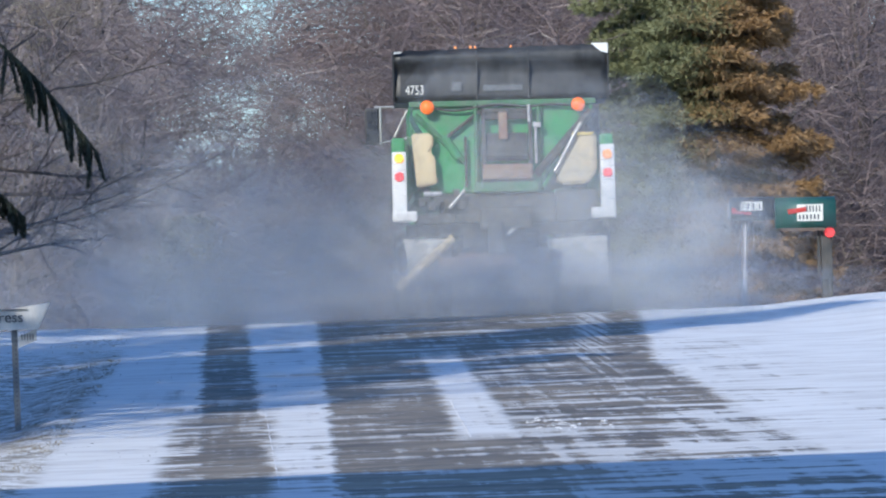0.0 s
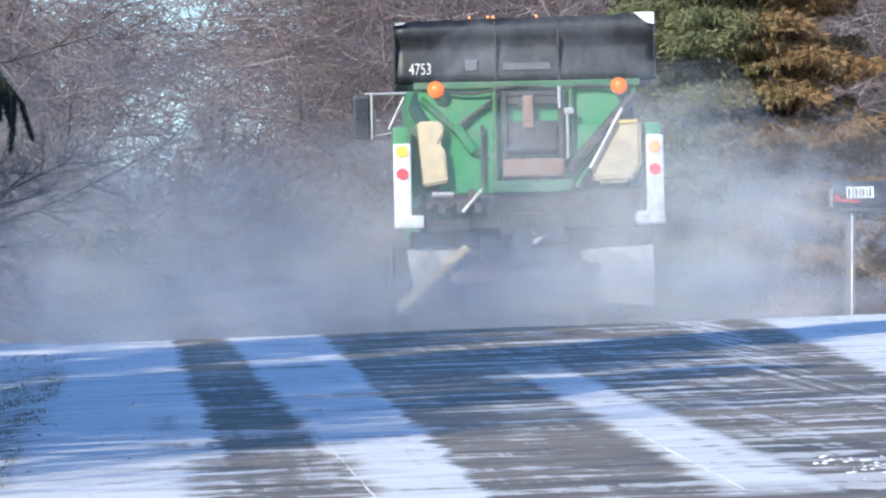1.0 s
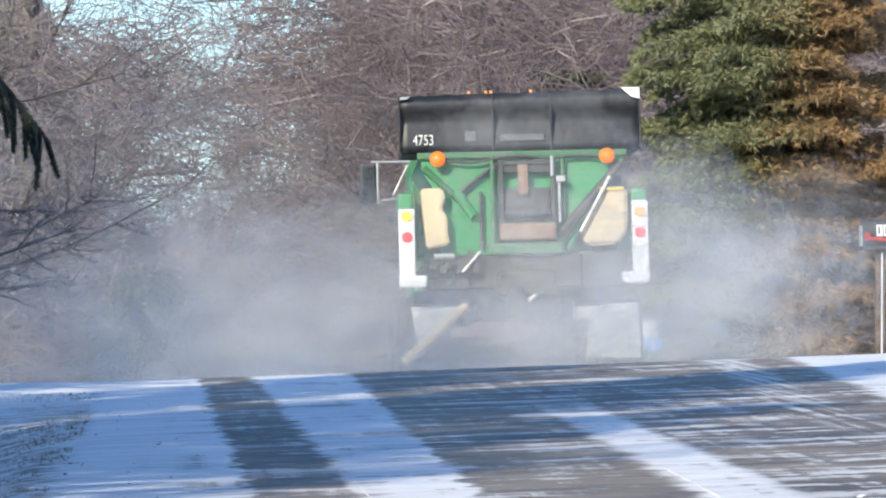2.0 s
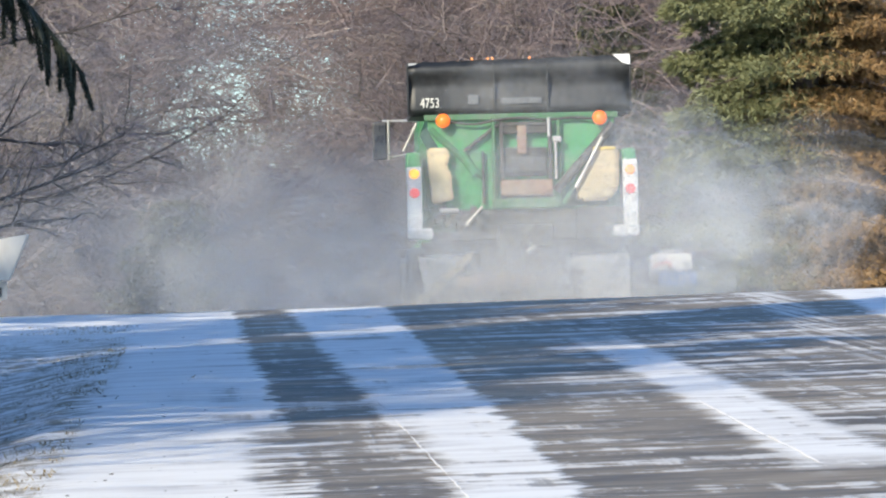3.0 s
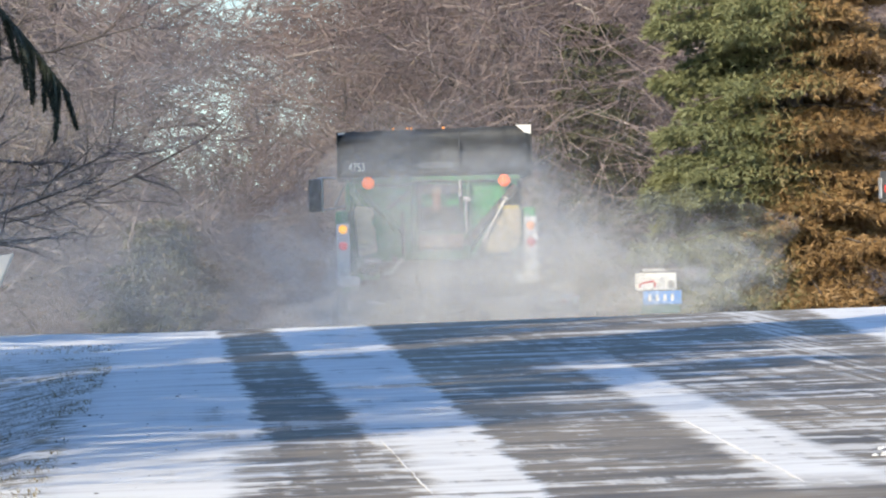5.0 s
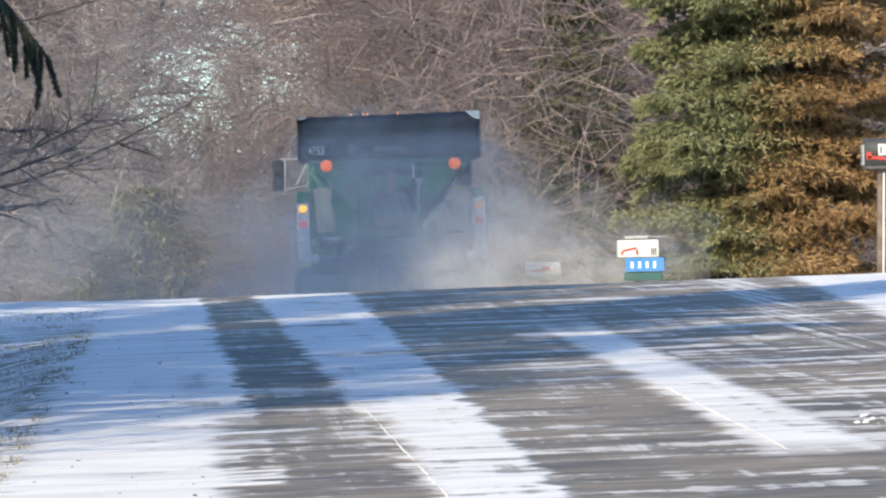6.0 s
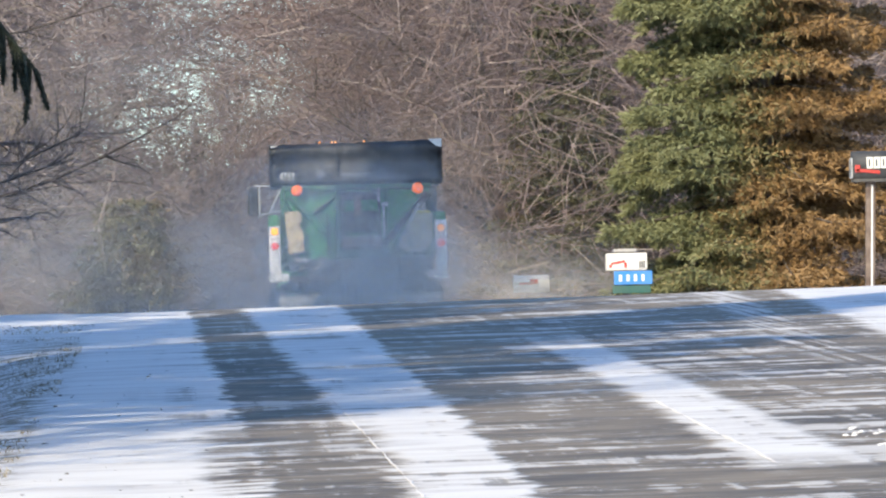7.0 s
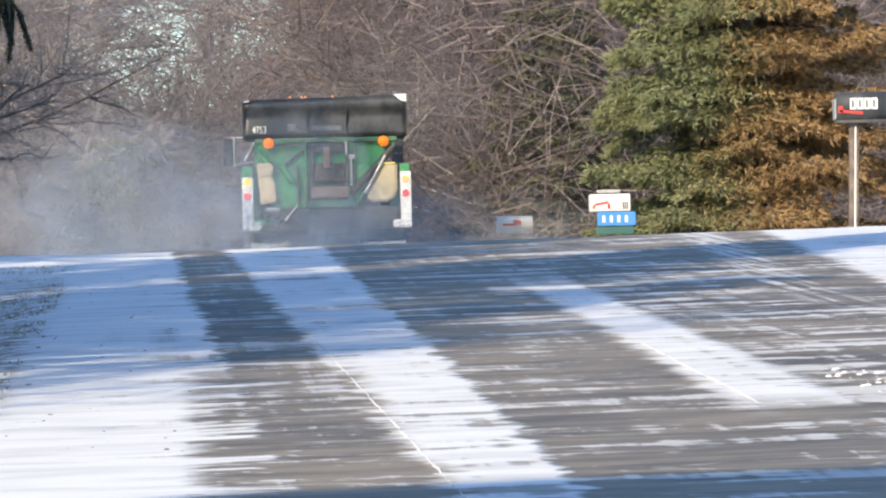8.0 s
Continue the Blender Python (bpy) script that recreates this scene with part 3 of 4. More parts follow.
    part("conveyor_housing", bm, DARK, t, "greasy dark conveyor housing")
    bm = fresh()
    for k in range(9):
        x, z = -0.92 + 0.055 * k, 1.30 + 0.05 * math.sin(k * 2.1)
        box(bm, x - 0.035, x + 0.035, -0.02, 0.08, z - 0.05, z + 0.045 * (1 + (k % 2)), 0.012)
    part("hydraulic_valve", bm, DARK, t, "cluster of small hydraulic valves")
    part("valve_pipe", rod(fresh(), (-0.90, -0.02, 1.38), (-0.70, -0.02, 1.38), 0.030), STEEL, t, "bright pipe at the valves")
    part("valve_pipe", rod(fresh(), (-0.62, -0.03, 1.22), (-0.44, -0.03, 1.42), 0.020), STEEL, t, "bright pipe at the valves")
    part("spinner_arm", rod(fresh(), (0.02, -0.06, 0.92), (0.24, -0.06, 1.10), 0.022), STEEL, t, "bright steel spinner arm")
    bm = fresh()
    box(bm, -0.75, 0.10, -0.12, 0.10, 0.56, 0.68, 0.03)
    box(bm, -0.55, -0.05, -0.06, 0.06, 0.50, 0.72, 0.03)
    part("spinner_guard", bm, RUSTY, t, "rust red spinner guard")
    bm = fresh()
    box(bm, -1.10, 1.10, 0.30, 0.42, 0.92, 1.06, 0.02)
    part("rear_bumper", bm, BLACK, t)
    # mud flaps and the swept chute
    bm = fresh()
    plate(bm, ((-1.13, 0.90), (-0.62, 0.90), (-0.66, 0.80), (-1.02, 0.44), (-1.06, 0.46)), 0.36, 0.385)
    part("mud_flap", bm, FLAP, t, "salt-whitened rubber mud flap, torn to a point")
    bm = fresh()
    plate(bm, ((0.46, 0.86), (0.70, 0.88), (1.14, 0.90), (1.15, 0.34), (0.60, 0.36), (0.66, 0.74), (0.48, 0.76)), 0.36, 0.385)
    part("mud_flap", bm, FLAP, t, "salt-whitened rubber mud flap")
    bm = fresh()
    rod(bm, (-0.58, 0.16, 0.90), (-1.22, 0.06, 0.33), 0.045, 10, 0.060)
    part("spill_chute", bm, CREAM, t, "tan tube chute slanting to the road")
    return t, wheels


GLASS_DARK = painted("dark_mirror_glass", (0.02, 0.022, 0.028), (0.09, 0.09, 0.1), 0.2)
WORN = painted("rubbed_steel", (0.16, 0.17, 0.18), (0.09, 0.09, 0.09), 0.5)
YELLOW_PLASTIC = painted("yellow_strip", (0.70, 0.50, 0.08), (0.5, 0.42, 0.2), 0.5)
truck, truck_wheels = spreader_truck()


# ---- roadside boxes ----
def rounded_box(bm, w, depth, h, arch=True):
    """A mailbox tunnel: flat floor, upright sides, arched top; long side faces -y. Origin at the floor's middle."""
    n = 10
    section = [(-depth / 2, 0.0), (-depth / 2, h - depth / 2 if arch else h)]
    if arch:
        section += [(-depth / 2 * math.cos(math.pi * i / n), h - depth / 2 + depth / 2 * math.sin(math.pi * i / n)) for i in range(1, n)]
    section += [(depth / 2, h - depth / 2 if arch else h), (depth / 2, 0.0)]
    a = [bm.verts.new((-w / 2, y, z)) for y, z in section]
    b = [bm.verts.new((w / 2, y, z)) for y, z in section]
    bm.faces.new(a)
    bm.faces.new(b[::-1])
    for i in range(len(section)):
        j = (i + 1) % len(section)
        bm.faces.new((a[j], a[i], b[i], b[j]))
    bmesh.ops.recalc_face_normals(bm, faces=bm.faces)
    return bm


def bars(bm, x0, x1, z0, z1, count, y, gap=0.4):
    """Upright bars that stand for writing, on a face at depth y."""
    step = (x1 - x0) / count
    for i in range(count):
        x = x0 + i * step
        box(bm, x, x + step * (1 - gap), y - 0.004, y, z0, z1, 0)
    return bm


def bar_parts(name, x0, x1, z0, z1, count, y, gap, material, parent):
    """Upright bars that stand for writing, each a part."""
    step = (x1 - x0) / count
    for i in range(count):
        x = x0 + i * step
        part(name, box(fresh(), x, x + step * (1 - gap), y - 0.004, y, z0, z1, 0), material, parent)


def black_mailbox():
    z = ground_z(6.60, 70)
    top = 1.235
    t = thing("mailbox", "black mailbox with white number tiles on a peeling wooden post", "mailbox", pose(6.60, 70, z, 0, 0, 0))
    h = top - z
    bm = fresh()
    box(bm, -0.045, 0.045, -0.045, 0.045, -0.3, h, 0.012, pose(0, 0, 0, 0, 1.5, 0))
    post = part("post", bm, POST_WOOD, t, "weathered wooden post with peeling pale paint")
    bm = fresh()
    box(bm, 0.005, 0.020, -0.050, -0.044, -0.2, h - 0.06, 0.002, pose(0, 0, 0, 0, 1.5, 0))
    part("paint_strip", bm, WHITE, post, "strip of old white paint")
    b = rounded_box(fresh(), 0.56, 0.24, 0.265)
    bmesh.ops.translate(b, verts=b.verts, vec=(0.12, 0, h))
    body = part("box_body", b, BLACK, t, "black enamelled box body", True)
    part("floor_board", box(fresh(), -0.16, 0.40, -0.13, 0.13, h - 0.03, h - 0.002, 0.006), DARK, t)
    for i in range(4):
        x = -0.025 + i * 0.068
        part("number_tile", box(fresh(), x, x + 0.060, -0.130, -0.122, h + 0.095, h + 0.205, 0.003), LETTERS, body, "white number tile")
    bar_parts("number_bars", -0.008, 0.262, h + 0.115, h + 0.185, 4, -0.131, 0.75, INK, body)
    bm = fresh()
    box(bm, -0.13, 0.10, -0.135, -0.123, h + 0.055, h + 0.085, 0.004, pose(0, 0, 0, 0, 6, 0))
    box(bm, -0.14, -0.09, -0.135, -0.123, h + 0.06, h + 0.13, 0.004)
    part("flag", bm, FLAG_RED, body, "faded red flag folded down")
    bm = fresh()
    box(bm, -0.172, -0.158, -0.12, 0.12, h + 0.005, h + 0.20, 0.006)
    part("box_door", bm, STEEL, body, "grey metal door")


def green_mailbox():
    x, y = 6.50, 58.0
    z = ground_z(6.72, y)
    t = thing("mailbox", "large dark green mailbox with pasted labels on a dark post", "mailbox", pose(x, y, z))
    h = 1.008 - z
    bm = fresh()
    box(bm, 0.16, 0.28, -0.05, 0.05, -0.3, h, 0.012)
    box(bm, 0.12, 0.15, -0.04, 0.02, 0.25, h, 0.008)
    part("post", bm, DARK, t)
    b = rounded_box(fresh(), 0.64, 0.28, 0.33)
    bmesh.ops.translate(b, verts=b.verts, vec=(0, 0, h))
    body = part("box_body", b, BOX_GREEN, t, "dark green enamelled box body", True)
    part("bottom_rail", box(fresh(), -0.28, 0.20, -0.16, -0.12, h - 0.035, h - 0.004, 0.006), POST_WOOD, t)
    part("label_sheet", box(fresh(), -0.10, 0.18, -0.152, -0.143, h + 0.07, h + 0.25, 0.003), LETTERS, body, "white pasted label sheet")
    bm = fresh()
    bars(bm, -0.08, 0.16, h + 0.09, h + 0.14, 6, -0.153, 0.55)
    bars(bm, 0.0, 0.17, h + 0.17, h + 0.235, 5, -0.153, 0.55)
    part("label_print", bm, INK, body)
    bm = fresh()
    box(bm, -0.20, 0.00, -0.160, -0.1535, h + 0.16, h + 0.21, 0.003, pose(0, 0, 0, 0, -8, 0))
    part("flag", bm, FLAG_RED, body, "red flag")
    bm = fresh()
    rod(bm, (0.25, -0.10, h - 0.055), (0.25, -0.06, h - 0.055), 0.055, 16)
    # emissive lens material stands in for the reflector's shine
    part("reflector", bm, RED, t, "round red reflector with a glow of its own")


def news_box(x, y, tip_z, bottom_z):
    """White newspaper box on a steel post, its mouth flared towards the road."""
    z = ground_z(x, y)
    t = thing("newspaper_box", "white newspaper delivery box on a perforated steel post", "newspaper box", pose(x, y, z, 0, 0, 0))
    h = bottom_z - z
    k = tip_z - bottom_z
    bm = fresh()
    box(bm, -0.022, 0.022, -0.022, 0.022, -0.4, h + 0.03, 0.005, pose(0, 0, 0, 0, -1.0, 0))
    post = part("post", bm, GALVANISED, t, "dull galvanised steel post")
    bm = fresh()
    for i in range(24):
        rod(bm, (-0.0, -0.026, 0.05 + i * 0.032), (-0.0, -0.020, 0.05 + i * 0.032), 0.006, 6)
    tagged(part("post_hole", bm, INK, post), kind="stuff")
    bm = fresh()
    outline = ((-0.32, 0.0), (0.155, 0.0), (0.235, k), (-0.10, 0.72 * k), (-0.32, 0.70 * k))
    front = [bm.verts.new((px, -0.09, h + pz)) for px, pz in outline]
    back = [bm.verts.new((px, 0.09, h + pz)) for px, pz in outline]
    bm.faces.new(front)
    bm.faces.new(back[::-1])
    for i in (0, 2, 3, 4):
        j = (i + 1) % 5
        bm.faces.new((front[j], front[i], back[i], back[j]))
    bmesh.ops.recalc_face_normals(bm, faces=bm.faces)
    bmesh.ops.solidify(bm, geom=bm.faces[:], thickness=0.008)
    body = part("box_body", bm, PAPER_BOX, t, "scuffed white box body with flared mouth")
    lettering("box_name", "Press", 0.105, INK, body, pose(-0.055, -0.102, h + 0.085))
    part("name_rule", box(fresh(), -0.18, 0.09, -0.106, -0.100, h + 0.135, h + 0.143, 0), INK, body)
    bm = fresh()
    plate(bm, ((0.02, -0.045), (0.12, -0.005), (0.145, -0.002), (0.145, -0.075), (0.02, -0.125)), -0.04, -0.025)
    bmesh.ops.translate(bm, verts=bm.verts, vec=(0, 0, h))
    sub = part("tag_plate", bm, PAPER_BOX, t, "small white plate under the box")
    bar_parts("tag_print", 0.04, 0.135, h - 0.07, h - 0.03, 5, -0.042, 0.6, INK, sub)


def sign_box():
    """White newspaper box above a blue number plate, past the crest."""
    x, y = 5.36, 88.0
    z = ground_z(x, y)
    t = thing("newspaper_box", "white newspaper box over a blue number sign, on a post", "newspaper box", pose(x, y, z))
    h = 0.50 - z
    part("post", box(fresh(), -0.05, 0.05, -0.04, 0.05, -0.3, h + 0.05, 0.01), POST_WOOD, t)
    b = box(fresh(), -0.245, 0.245, -0.12, 0.14, h + 0.015, h + 0.225, 0.02)
    body = part("box_body", b, PAPER_BOX, t, "white box body")
    part("lid", box(fresh(), -0.15, 0.12, -0.08, 0.10, h + 0.235, h + 0.275, 0.012), STEEL, t, "grey metal lid")
    part("lid_foot", box(fresh(), -0.12, 0.09, -0.05, 0.06, h + 0.220, h + 0.240, 0.004), DARK, t)
    bm = fresh()
    box(bm, -0.19, -0.02, -0.127, -0.119, h + 0.10, h + 0.125, 0.003, pose(0, 0, 0, 0, -10, 0))
    box(bm, -0.03, 0.0, -0.127, -0.119, h + 0.05, h + 0.11, 0.003)
    box(bm, -0.21, -0.18, -0.127, -0.119, h + 0.05, h + 0.09, 0.003)
    part("print_mark", bm, FLAG_RED, body, "red printed mark")
    bar_parts("print_bars", 0.15, 0.225, h + 0.04, h + 0.13, 3, -0.121, 0.4, INK, body)
    s = part("number_sign", box(fresh(), -0.16, 0.30, -0.17, -0.145, h - 0.155, h + 0.008, 0.008), BLUE, t, "bright blue enamel number sign")
    bar_parts("number_bars", -0.10, 0.26, h - 0.115, h - 0.035, 4, -0.171, 0.62, LETTERS, s)
    part("sign_plank", box(fresh(), -0.18, 0.28, -0.142, -0.122, h - 0.26, h - 0.16, 0.01), BOX_GREEN, t)


def pale_mailbox():
    x, y = 4.55, 95.0
    z = ground_z(x, y)
    t = thing("mailbox", "pale grey mailbox with a red flag on a post", "mailbox", pose(x, y, z))
    h = 0.30 - z
    part("post", box(fresh(), -0.045, 0.045, -0.045, 0.045, -0.3, h, 0.01), POST_WOOD, t)
    b = rounded_box(fresh(), 0.46, 0.20, 0.225)
    bmesh.ops.translate(b, verts=b.verts, vec=(0, 0, h))
    body = part("box_body", b, PAPER_BOX, t, "pale grey enamelled box body", True)
    bm = fresh()
    box(bm, -0.16, 0.02, -0.112, -0.102, h + 0.10, h + 0.13, 0.003)
    box(bm, -0.02, 0.08, -0.112, -0.102, h + 0.11, h + 0.17, 0.003)
    part("flag", bm, FLAG_RED, body, "red flag folded down")


black_mailbox()
green_mailbox()
news_box(-1.03, 30.0, 0.384, 0.200)
sign_box()
pale_mailbox()


# ---- bare trees ----
class Tubes:
    """Gathers tapered tubes into plain vertex and face lists."""

    def __init__(self):
        self.verts, self.faces = [], []

    def add(self, pts, radii, sides):
        first = len(self.verts)
        for i, p in enumerate(pts):
            way = (pts[min(i + 1, len(pts) - 1)] - pts[max(i - 1, 0)])
            way = way / (np.linalg.norm(way) + 1e-9)
            ref = np.array((0.0, 0.0, 1.0)) if abs(way[2]) < 0.9 else np.array((1.0, 0.0, 0.0))
            a = np.cross(way, ref)
            a /= np.linalg.norm(a)
            b = np.cross(way, a)
            for k in range(sides):
                an = 2 * math.pi * k / sides
                self.verts.append(tuple(p + radii[i] * (a * math.cos(an) + b * math.sin(an))))
        for i in range(len(pts) - 1):
            for k in range(sides):
                kk = (k + 1) % sides
                q = first + i * sides
                self.faces.append((q + k, q + kk, q + sides + kk, q + sides + k))


def limb_points(rng, start, way, length, count, bend, up):
    pts, p, w = [start], start.copy(), way.copy()
    for _ in range(count):
        w = w + rng.normal(0, bend, 3) + np.array((0, 0, up))
        w /= np.linalg.norm(w)
        p = p + w * (length / count)
        pts.append(p.copy())
    return pts, w


def bare_tree(seed, height, spread, name="bare_tree", twig_mat=TWIG, low=0.08, limbs=26, droop=0.0):
    rng = np.random.default_rng(seed)
    wood, twigs = Tubes(), Tubes()
    trunk, _ = limb_points(rng, np.zeros(3) + (0, 0, -0.3), np.array((rng.normal(0, .05), rng.normal(0, .05), 1.0)), height, 10, 0.06, 0.05)
    r0 = height * 0.013
    wood.add(trunk, [r0 * (1 - 0.92 * i / 10) + 0.012 for i in range(11)], 7)
    for k in range(limbs):
        f = low + (0.97 - low) * (k + rng.random()) / limbs
        i = min(9, int(f * 10))
        base = trunk[i] + (trunk[i + 1] - trunk[i]) * (f * 10 - i)
        an = k * 2.4 + rng.normal(0, 0.4)
        rise = 0.35 + 0.75 * f + rng.normal(0, 0.15)
        way = np.array((math.cos(an), math.sin(an), rise - droop))
        way /= np.linalg.norm(way)
        ln = spread * (1.05 - 0.65 * f) * rng.uniform(0.7, 1.15)
        pts, _ = limb_points(rng, base, way, ln, 6, 0.16, 0.05 - droop * 0.1)
        r1 = max(0.014, r0 * 0.42 * (1.05 - f))
        wood.add(pts, [r1 * (1 - 0.85 * j / 6) + 0.005 for j in range(7)], 5)
        for j in range(1, 7):
            for _ in range(3):
                way2 = (pts[j] - pts[j - 1]) / np.linalg.norm(pts[j] - pts[j - 1]) + rng.normal(0, 0.65, 3) + np.array((0, 0, 0.15 - droop))
                way2 /= np.linalg.norm(way2)
                l2 = ln * rng.uniform(0.22, 0.5) * (1.15 - j / 8)
                p2, _ = limb_points(rng, pts[j], way2, l2, 4, 0.2, 0.04)
                r2 = max(0.007, r1 * 0.30)
                wood.add(p2, [r2 * (1 - 0.6 * q / 4) for q in range(5)], 4)
                for q in range(1, 5):
                    for _ in range(2):
                        way3 = (p2[q] - p2[q - 1]) / np.linalg.norm(p2[q] - p2[q - 1]) + rng.normal(0, 0.75, 3) + np.array((0, 0, 0.1 - droop))
                        way3 /= np.linalg.norm(way3)
                        p3, _ = limb_points(rng, p2[q], way3, rng.uniform(0.25, 0.75), 2, 0.3, 0.0)
                        twigs.add(p3, [0.0065, 0.005, 0.0025], 3)
    root = thing(name, "leafless deciduous tree with dense brown twigs", "tree", group="bare trees")
    w = mesh_object("trunk", wood.verts, wood.faces, BARK, True)
    c = mesh_object("crown", twigs.verts, twigs.faces, twig_mat)
    w.parent = c.parent = root
    return root


def stand(ob, x, y, turn):
    ob.matrix_basis = pose(x, y, ground_z(x, y) - 0.05, 0, 0, turn)
    return ob


def woods():
    rng = random.Random(5)
    kinds = [bare_tree(11, 12.5, 4.2), bare_tree(12, 10.5, 4.6), bare_tree(13, 14.0, 4.4, low=0.15), bare_tree(14, 7.0, 3.2, twig_mat=LIT_TWIG, low=0.03, limbs=22)]
    # both flanks of the road past the crest, closing behind the bend
    spots = ((-5.7, 80), (-5.4, 92), (-4.9, 103), (-4.4, 115), (-9, 116), (-6, 138), (-2.4, 133), (0.5, 160),
             (3.6, 128), (5.0, 122), (7.4, 129), (9.5, 118), (10.5, 135), (12.5, 126), (3.6, 150))
    for i, (x, y) in enumerate(spots):
        kind = kinds[i % 4]
        at = pose(x + rng.uniform(-0.5, 0.5), y + rng.uniform(-1, 1), ground_z(x, y) - 0.05, 0, 0, rng.uniform(0, 360))
        if i < 4:
            kind.matrix_basis = at
        else:
            copy_thing(kind, at)
    spreading = bare_tree(15, 8.5, 6.8, low=0.22, limbs=13, droop=0.15)
    stand(spreading, -4.4, 97.0, 35)
    return kinds


wood_kinds = woods()


def thicket(seed, count, area, tall, label, material, thick=0.008, gap=True, low=0.0, thin=0.17):
    """A tangle of fine arching twigs that nobody could count, thin where the sky shows through."""
    rng = np.random.default_rng(seed)
    x, y = rng.uniform(area[0], area[1], count), rng.uniform(area[2], area[3], count)
    g = np.interp(y, PROFILE_Y, PROFILE_Z)
    z = g + low + (tall - low) * rng.random(count) ** 1.05
    if gap:
        u, v = x / y, z / y
        hole = ((u - 0.0055) / 0.0175) ** 2 + ((v - 0.0290 - 0.22 * (u - 0.0055)) / 0.0090) ** 2
        hole = np.minimum(hole, ((u - 0.005) / 0.0080) ** 2 + ((v - 0.0460) / 0.0060) ** 2)
        hole = np.minimum(hole, ((u - 0.112) / 0.012) ** 2 + ((v - 0.040) / 0.018) ** 2)
        for hu, hv, ru, rv in ((-0.018, 0.036, 0.006, 0.005), (0.021, 0.020, 0.005, 0.004), (-0.012, 0.052, 0.007, 0.006), (0.018, 0.046, 0.006, 0.007)):
            hole = np.minimum(hole, ((u - hu) / ru) ** 2 + ((v - hv) / rv) ** 2 + 0.25)
        wave = np.sin(u * 610 + 3 * np.sin(v * 420)) * 0.35 + np.sin(v * 900 + u * 300) * 0.35 + rng.normal(0, 0.25, count)
        keep = rng.random(count) < np.clip((hole + wave - 0.1) * 0.6, thin, 1.0)
        x, y, z = x[keep], y[keep], z[keep]
    n = len(x)
    p = np.stack((x, y, z), 1)
    way = np.stack((rng.normal(0, 0.9, n), rng.normal(0, 0.5, n), rng.normal(0.25, 0.5, n)), 1)
    way /= np.linalg.norm(way, axis=1)[:, None]
    ln = rng.uniform(0.5, 1.9, n)[:, None]
    mid = p + way * ln * 0.5
    tip = mid + (way + rng.normal(0, 0.55, (n, 3)) + np.array((0, 0, -0.25))) * ln * 0.5
    a = np.cross(way, rng.normal(0, 1, (n, 3)))
    a /= np.linalg.norm(a, axis=1)[:, None]
    b = np.cross(way, a)
    rings = []
    for c, r in ((p, thick * 1.2), (mid, thick), (tip, thick * 0.4)):
        for k in range(3):
            an = 2 * math.pi * k / 3
            rings.append(c + r * (a * math.cos(an) + b * math.sin(an)))
    verts = np.stack(rings, 1).reshape(-1, 3)
    quads = np.array([(s * 3 + k, s * 3 + (k + 1) % 3, s * 3 + 3 + (k + 1) % 3, s * 3 + 3 + k) for s in range(2) for k in range(3)])
    faces = (np.arange(n)[:, None, None] * 9 + quads[None]).reshape(-1, 4)
    ob = mesh_object("undergrowth", verts.tolist(), faces.tolist(), material)
    tagged(ob, label, "undergrowth", kind="stuff")


thicket(21, 30000, (-13, 0.9, 112, 140), 6.5, "tangled leafless brown brush beside the road", BRUSH, 0.007, thin=0.10)
thicket(22, 38000, (3.4, 19, 112, 144), 8.0, "tangled leafless brown brush beyond the mailboxes", TWIG, 0.007)
thicket(23, 46000, (-16, 22, 144, 175), 9.5, "far tangle of leafless grey-brown brush", BRUSH, 0.012)
thicket(25, 9000, (0.9, 3.4, 118, 146), 7.5, "overhanging leafless twigs above the road", TWIG, 0.007, low=2.2, thin=0.12)
thicket(24, 700, (-8, 16, 112, 135), 7.0, "dead stems in the brush, coloured pale as if sunlit", LIT_TWIG, 0.006)


def far_woods():
    """The wooded rise that closes the view, low where the sky shows between the trees."""
    rng = random.Random(3)
    verts, faces = [], []
    cols, rows = 1100, 8
    for i in range(cols + 1):
        x = -60 + 150 * i / cols
        u = x / 215
        low = 1.0 / (1.0 + ((u - 0.003) / 0.018) ** 6)
        top = 13.5 - 9.2 * low + 2.2 * noise.noise((x * 0.55, 0, 5)) + 1.6 * noise.noise((x * 2.6, 0, 9)) + rng.uniform(-0.6, 0.6)
        if x > 20:
            top -= 3.5
        for j in range(rows + 1):
            f = j / rows
            z = -1.5 + (top + 1.5) * f
            verts.append((x, 215 + 4 * f + 1.6 * noise.noise((x * 0.3, z * 0.4, 1.0)), z))
    for i in range(cols):
        for j in range(rows):
            q = i * (rows + 1) + j
            faces.append((q, q + rows + 1, q + rows + 2, q + 1))
    ob = mesh_object("far_woods", verts, faces, FAR_WOODS)
    tagged(ob, "distant bare brown woods on a rise behind the road", "woods", kind="stuff")


far_woods()


